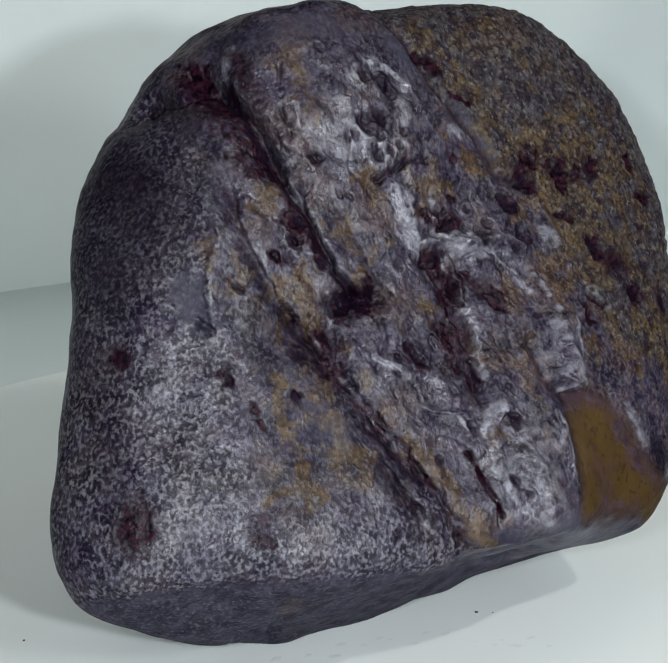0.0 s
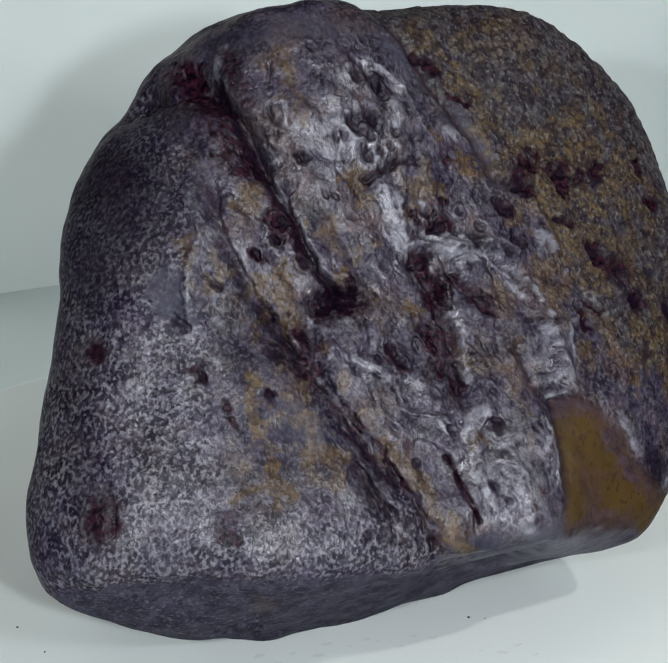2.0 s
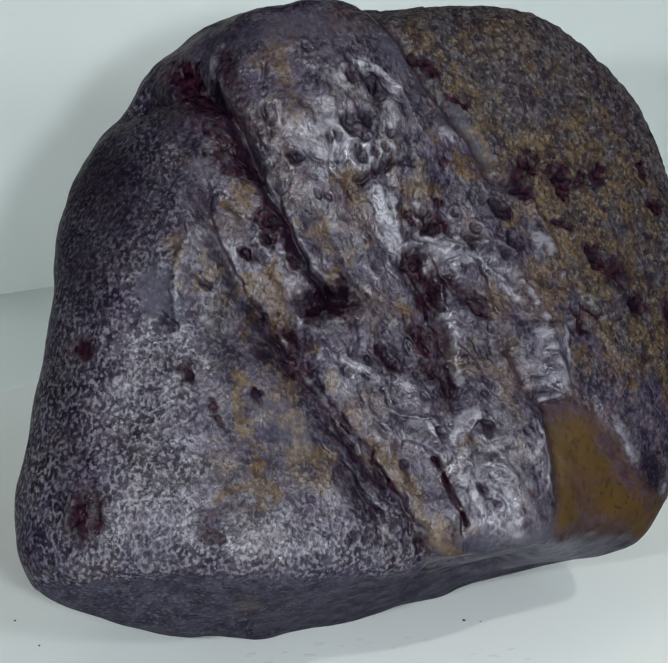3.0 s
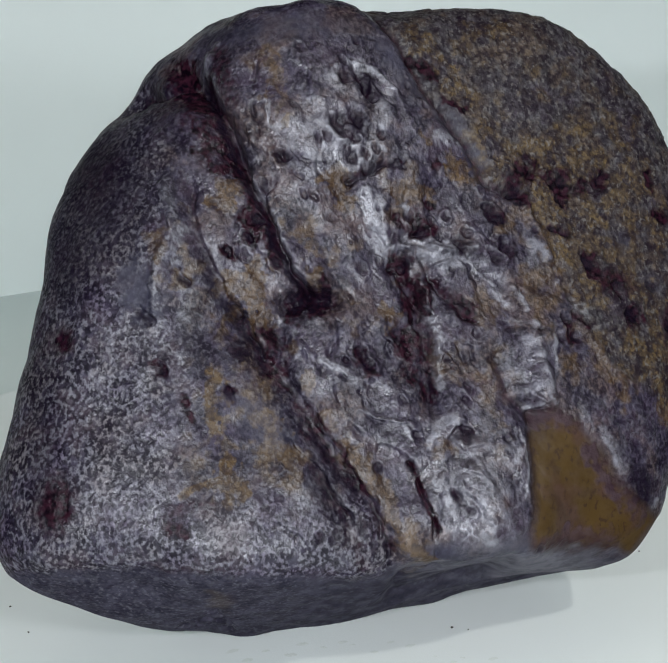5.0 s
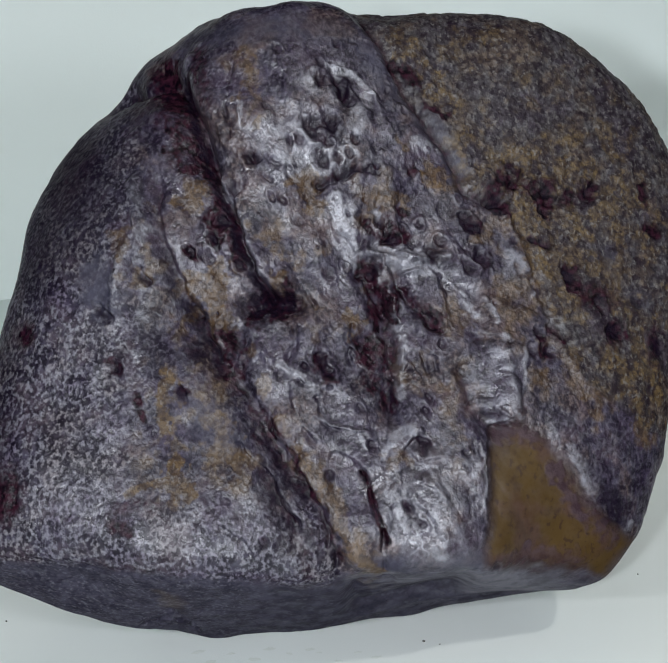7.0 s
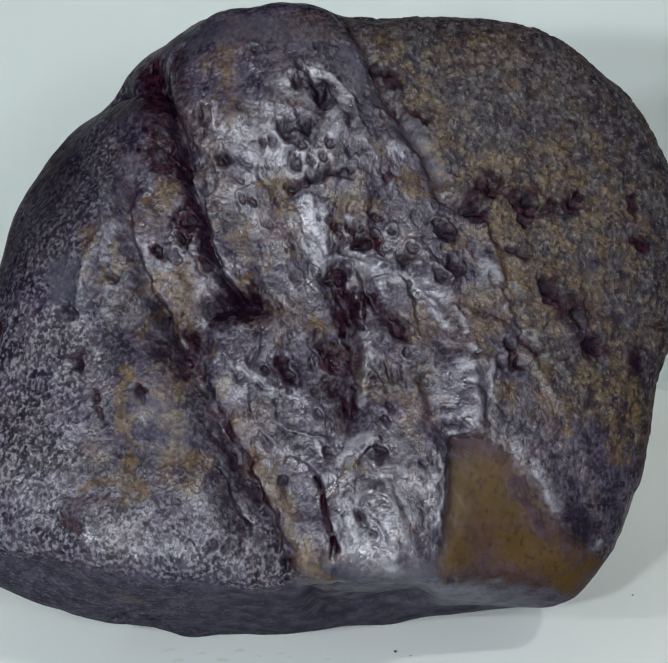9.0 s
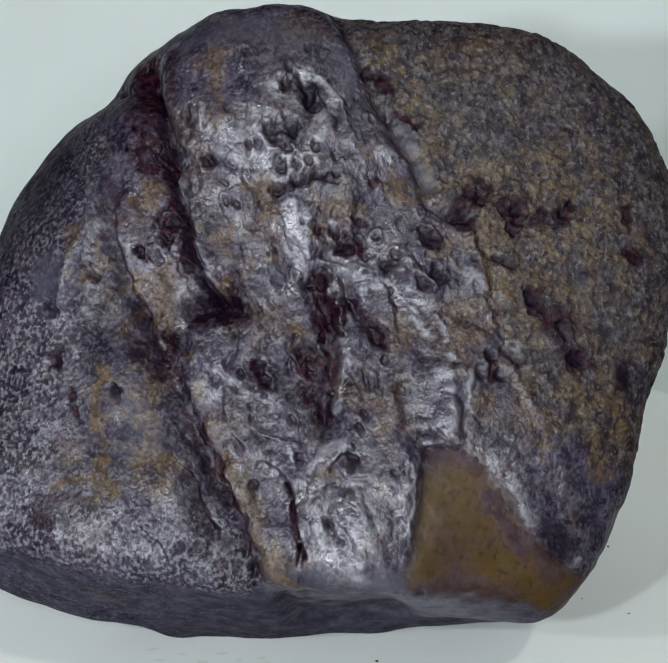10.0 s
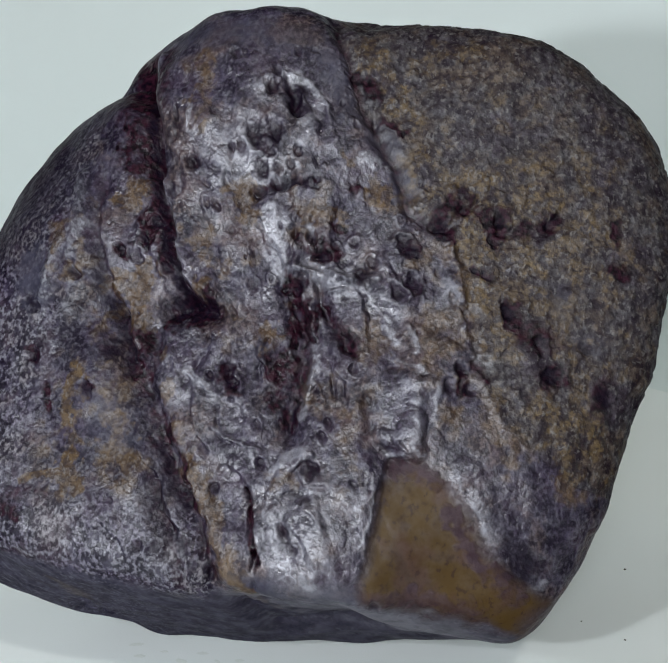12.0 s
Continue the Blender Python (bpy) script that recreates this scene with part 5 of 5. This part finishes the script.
stroke("shade_stain", 0.7, 0.59, 0.20, (-7.3, -47.2), (-6.7, -48.3))
stroke("shade_stain", 0.7, 0.59, 0.20, (-1.8, -46.6), (-1.3, -47.5))
stroke("red", 0.8, 0.44, 0.20, (6.7, -35.4), (8.7, -41.5), (10.3, -46.5))
stroke("pale", 1.0, 0.37, -0.12, (10.2, -32.8), (11.5, -29.3), (15.2, -26.6))
stroke("pale", 1.0, 0.44, -0.12, (15.0, -27.2), (15.8, -31.7), (17.1, -33.7))
stroke("pale", 0.72, 1.11, 0.00, (15.5, -34.9), (17.7, -35.4))
stroke("pale", 0.9, 0.44, -0.10, (25.3, -29.2), (25.4, -32.4), (24.5, -34.4))
stroke("pale", 0.7, 0.89, 0.00, (17.7, -40.3), (19.1, -45.4))
stroke("pale", 0.9, 0.30, -0.10, (14.0, -43.6), (13.9, -45.7), (14.9, -46.3), (15.4, -43.9))
stroke("pale", 0.8, 0.44, -0.10, (11.9, -39.1), (13.2, -43.3))
stroke("rust", 0.5, 1.26, 0.00, (11.4, -33.1), (13.0, -31.8))
stroke("shade_stain", 0.7, 0.37, 0.20, (11.3, -35.1), (15.8, -34.3))
stroke("red", 0.35, 1.11, 0.00, (16.8, -29.8), (18.5, -30.6))
stroke("shade_stain", 0.8, 0.74, 0.20, (14.6, -39.7), (14.9, -41.9))
stroke("pale", 0.8, 0.37, -0.10, (1.7, -27.4), (6.0, -28.6), (7.3, -31.3))
FLAKE = ((29.2, -28.0), (33.0, -25.8), (36.4, -27.8), (40.2, -32.0), (44.0, -37.4), (48.6, -41.8), (54.2, -43.6), (48.5, -49.5), (44.9, -48.6), (35.5, -49.3), (27.3, -49.0), (27.4, -45.5), (28.3, -40.0), (28.6, -34.0))
RIM = ((-55.6, -49.3), (-45.3, -50.4), (-34.2, -50.9), (-23.3, -51.4), (-13.2, -52.3), (-2.9, -53.3), (7.7, -52.0), (21.7, -50.5), (38.0, -50.2), (47.4, -48.9))
SLAB_EDGE = ((-35.1, 38.4), (-32.4, 22.9), (-28.7, 14.0), (-27.6, 5.4), (-25.2, -1.9), (-22.9, -9.2), (-18.5, -17.3), (-14.1, -23.2), (-10.5, -28.9), (-7.0, -34.7), (-2.8, -40.2), (0.7, -44.9), (3.1, -50.9))
LOBE_EDGE = ((5.8, 49.3), (6.7, 46.9), (11.0, 39.6), (13.9, 33.3), (17.5, 27.8), (21.4, 23.6), (24.0, 19.0), (26.6, 15.7), (34.1, 10.3), (36.2, 4.1), (38.9, -3.5), (40.5, -11.1), (44.7, -16.9), (51.7, -21.5), (56.6, -24.6))

# small pocks over the rough middle
pocks = random.Random(5)
for _ in range(60):
    u, v = pocks.uniform(-26, 42), pocks.uniform(-46, 40)
    if u < 26 or v > -24:
        pit(u, v, pocks.uniform(0.25, 0.8), pocks.uniform(0.15, 0.45), 0.05, 1.6)

# stains and pale patches stop at the holes, painted highlights sit on their rims
for i, d, rim in HOLES:
    for k in ("pale", "rust"):
        masks[k][i] *= np.clip((d - 0.7) / 0.35, 0.15, 1)
    if rim > 0.2:
        masks["pale"][i] = np.maximum(masks["pale"][i], 0.35 * BROKEN[i] ** 2 * np.exp(-((d - 1.25) / 0.3) ** 2) * FRONT[i])

# grain of the surface, in mm, calmer where the stone is smooth
ring = FLAKE + FLAKE[:1]
inside = np.zeros(len(WAYS), dtype=bool)
for (x0, y0), (x1, y1) in zip(ring, ring[1:]):
    if y0 != y1:
        inside ^= ((y0 > RAGGED[:, 1]) != (y1 > RAGGED[:, 1])) & (RAGGED[:, 0] < (x1 - x0) * (RAGGED[:, 1] - y0) / (y1 - y0) + x0)
edge = way_to(RAGGED, ring)
masks["flake"] = np.clip(np.where(inside, edge, -edge) / 2.4 + 0.60, 0, 1) * FRONT


def across(line):
    """How far right of a line that runs down the face."""
    line = sorted(line, key=lambda p: p[1])
    return FACE[:, 0] + 0.9 * WANDER[:, 0] - np.interp(FACE[:, 1], [p[1] for p in line], [p[0] for p in line])


masks["slab"] = np.clip(0.5 - across(SLAB_EDGE) / 2.0, 0, 1)
shore = FACE + 2.2 * WANDER
masks["grit"] = masks["slab"] * np.maximum(np.clip((-28.5 - shore[:, 0]) / 6, 0, 1), np.clip((-38.0 - shore[:, 1]) / 5, 0, 1))
masks["rust"] *= 1 - 0.3 * masks["grit"]
masks["pale"] *= 1 - 0.45 * masks["slab"]
masks["lobe"] = np.clip(0.5 + across(LOBE_EDGE) / 2.0, 0, 1) * (FACE[:, 1] > LOBE_EDGE[-1][1])
masks["rust"] *= 1 - 0.18 * masks["lobe"]
rim = np.interp(FACE[:, 0], [p[0] for p in RIM], [p[1] for p in RIM])
under = np.clip((rim + 0.4 - RAGGED[:, 1]) / 0.9, 0, 1)
masks["plain"] = np.maximum.reduce([masks["plain"], masks["flake"], under * (0.9 - 0.55 * np.clip((-8 - FACE[:, 0] - 3 * WANDER[:, 0]) / 8, 0, 1)), 0.7 * (1 - FRONT)])
for k in ("rust", "pale"):
    masks[k] = masks[k] * (1 - masks["flake"]) * (1 - 0.4 * under)
masks["red"] *= 1 - 0.4 * under
# mauve borders of the flake scar
stroke("red", 0.7, 1.2, 0.00, (29.6, -28.4), (33.0, -26.4), (36.0, -28.6))
stroke("red", 0.7, 1.5, 0.00, (39.0, -33.0), (42.0, -37.6), (45.5, -41.0), (50.0, -43.4))
stroke("red", 0.5, 1.1, 0.00, (29.0, -48.4), (36.0, -48.4), (45.0, -47.6))
masks["under"] = under
calm = 1 - np.maximum(0.85 * np.maximum(masks["plain"], 0.7 * under), smooth)
craggy = np.clip(1 - masks["slab"] - masks["lobe"], 0, 1) * FRONT
craggy *= np.clip(3.2 - 2.4 * np.hypot((FACE[:, 0] - 3) / 44, (FACE[:, 1] + 6) / 40), 0.12, 1)
masks["pale"] = np.maximum(masks["pale"], 0.08 * craggy * (1 - masks["flake"]) * (1 - under) * (1 - masks["shade_stain"]))
# relief in steps and hollows, drawn out a little along the grooves of the face
along, aside = 0.53 * FACE[:, 0] - 0.85 * FACE[:, 1], 0.85 * FACE[:, 0] + 0.53 * FACE[:, 1]
inward = BASE @ np.array((0.0, -0.839, 0.545))


def field(size, seed, stretch=1.0, wander=0.0):
    p = np.stack([(along + wander * WANDER[:, 0]) / (size * stretch), (aside + wander * WANDER[:, 1]) / size, inward / size], 1)
    return gradient_noise(p, seed)


def step(x, a, b):
    x = np.clip((x - a) / (b - a), 0, 1)
    return x * x * (3 - 2 * x)


ledge = step(field(6.4, 31, 1.7, 0.9), -0.17, 0.18)
scab = step(field(2.6, 32, 1.4, 0.6), -0.16, 0.20)
tooth = field(1.25, 33, 1.2, 0.3)
crag = 0.75 * (ledge - 0.5) + 0.13 * (scab - 0.5) + 0.05 * tooth
leather = step(gradient_noise(BASE / 1.9 + 0.35 * WANDER[:, :1], 38), -0.2, 0.25) - 0.5
coarse = gradient_noise(BASE / 9.0, 21) * 0.45 + gradient_noise(BASE / 4.2, 22) * 0.25
fine = gradient_noise(BASE / 1.15, 24)
grain = (0.12 * gradient_noise(BASE / 1.9, 23) + 0.035 * fine) * (0.15 + 0.85 * np.clip(FRONT * 1.5 - 0.3, 0, 1))
# highlights painted pale along the upper edges of the steps
top = np.maximum(ledge * (1 - ledge), 0.8 * scab * (1 - scab)) * 4 * np.clip(0.35 + 0.9 * gradient_noise(BASE / 6.0, 36), 0, 1)
masks["pale"] = np.maximum(masks["pale"], 0.45 * BROKEN * top * craggy * (1 - masks["flake"]) * (1 - under) * (1 - masks["shade_stain"]) * (1 - masks["red"]))
height += coarse * (0.3 + 0.7 * calm) + (crag * craggy * np.clip(FRONT * 1.6 - 0.6, 0, 1) + grain * (1 + 0.3 * masks["lobe"] - 0.35 * masks["slab"]) + 0.20 * leather * masks["lobe"] * np.clip(FRONT * 1.5 - 0.3, 0, 1)) * calm
POINTS = (BASE + WAYS * height[:, None]) / 1000
POINTS[:, 2] = np.maximum(POINTS[:, 2], -0.0002)

quads = np.arange(SIDE * SIDE).reshape(SIDE, SIDE)
quads = np.stack([quads[:-1, :-1], quads[:-1, 1:], quads[1:, 1:], quads[1:, :-1]], -1).reshape(-1, 4)
me = bpy.data.meshes.new("rock")
me.vertices.add(len(POINTS))
me.vertices.foreach_set("co", POINTS.ravel())
me.loops.add(quads.size)
me.loops.foreach_set("vertex_index", quads.ravel().astype(np.int32))
me.polygons.add(len(quads))
me.polygons.foreach_set("loop_start", np.arange(0, quads.size, 4, dtype=np.int32))
me.update(calc_edges=True)
me.polygons.foreach_set("use_smooth", np.ones(len(quads), dtype=bool))
for k, values in masks.items():
    me.attributes.new(k, "FLOAT", "POINT").data.foreach_set("value", np.clip(values, 0, 1).astype(np.float32))
# the way each large facet faces, without the small relief
sheet = BASE.reshape(SIDE, SIDE, 3)
facing = np.cross(np.gradient(sheet, axis=1), np.gradient(sheet, axis=0)).reshape(-1, 3)
facing /= np.maximum(np.linalg.norm(facing, axis=1), 1e-9)[:, None]
facing *= np.sign((facing * WAYS).sum(1))[:, None]
me.attributes.new("broad", "FLOAT_VECTOR", "POINT").data.foreach_set("vector", facing.astype(np.float32).ravel())
me.materials.append(STONE)
rock = tagged(new("rock", me), "dark grey rough stone with ochre stains on the turntable", "rock")

# ---- crumbs and scuffs on the turntable ----
SCUFFS = ((0.0156, -0.0624), (0.0175, -0.0612), (0.0190, -0.0640), (0.0018, -0.0571), (-0.0019, -0.0540), (-0.0241, -0.0538), (-0.0180, -0.0545), (-0.0073, -0.0544),
         (-0.0110, -0.0526), (-0.0036, -0.0528), (0.0052, -0.0538), (0.0085, -0.0556), (0.0228, -0.0622), (0.0247, -0.0663), (-0.0136, -0.0565), (-0.0215, -0.0575), (0.0125, -0.0600))


def crumb(name, x, y, size):
    bm = bmesh.new()
    bmesh.ops.create_icosphere(bm, subdivisions=2, radius=size)
    for v in bm.verts:
        v.co *= 0.75 + 0.5 * noise.noise(v.co * (900.0) + Vector((x * 99, y * 99, 0)))
        v.co.z *= 0.6
    me = bpy.data.meshes.new(name)
    bm.to_mesh(me)
    bm.free()
    me.materials.append(DUST)
    ob = new(name, me)
    ob.location = (x, y, size * 0.35 - 0.0004)
    return tagged(ob, "tiny dark stone crumb lying on the white plate", "crumb", "crumbs on the turntable")


def plate_scuff(x, y, long, turn, rng):
    '''A low ragged dome standing in for a faint dent or scuff of the plate.'''
    rim = 17
    outer, inner = [], []
    for k in range(rim):
        a = 2 * math.pi * k / rim
        r = long * (0.6 + 0.4 * rng.random())
        outer.append((r * math.cos(a), 0.5 * r * math.sin(a), 0.0))
        inner.append((0.35 * r * math.cos(a), 0.18 * r * math.sin(a), 0.00002 + 0.00003 * rng.random()))
    v = outer + inner + [(0.0, 0.0, 0.00002 + 0.00002 * rng.random())]
    f = [tuple(reversed(range(rim)))]
    for k in range(rim):
        j = (k + 1) % rim
        f += [(k, j, rim + j, rim + k), (rim + k, rim + j, 2 * rim)]
    ob = mesh_ob("plate_scuff", v, f, SCUFF)
    ob.location, ob.rotation_euler = (x, y, -0.00039), (0, 0, turn)
    return tagged(ob, "faint ragged scuff standing in for a dent in the white plate", "paint flake", "paint chips on the turntable")


chips = random.Random(3)
for x, y in SCUFFS:
    plate_scuff(x, y, chips.uniform(0.0005, 0.0016), chips.uniform(-0.5, 0.5), chips)
for x, y, size in ((0.0173, -0.0497, 0.00035), (0.0541, 0.0070, 0.0003), (0.0511, -0.0173, 0.0002), (0.0202, -0.0508, 0.0002),
                   (0.0604, -0.0217, 0.00025), (-0.0661, -0.0313, 0.0003), (-0.0619, -0.0422, 0.0003)):
    crumb("crumb", x, y, size)
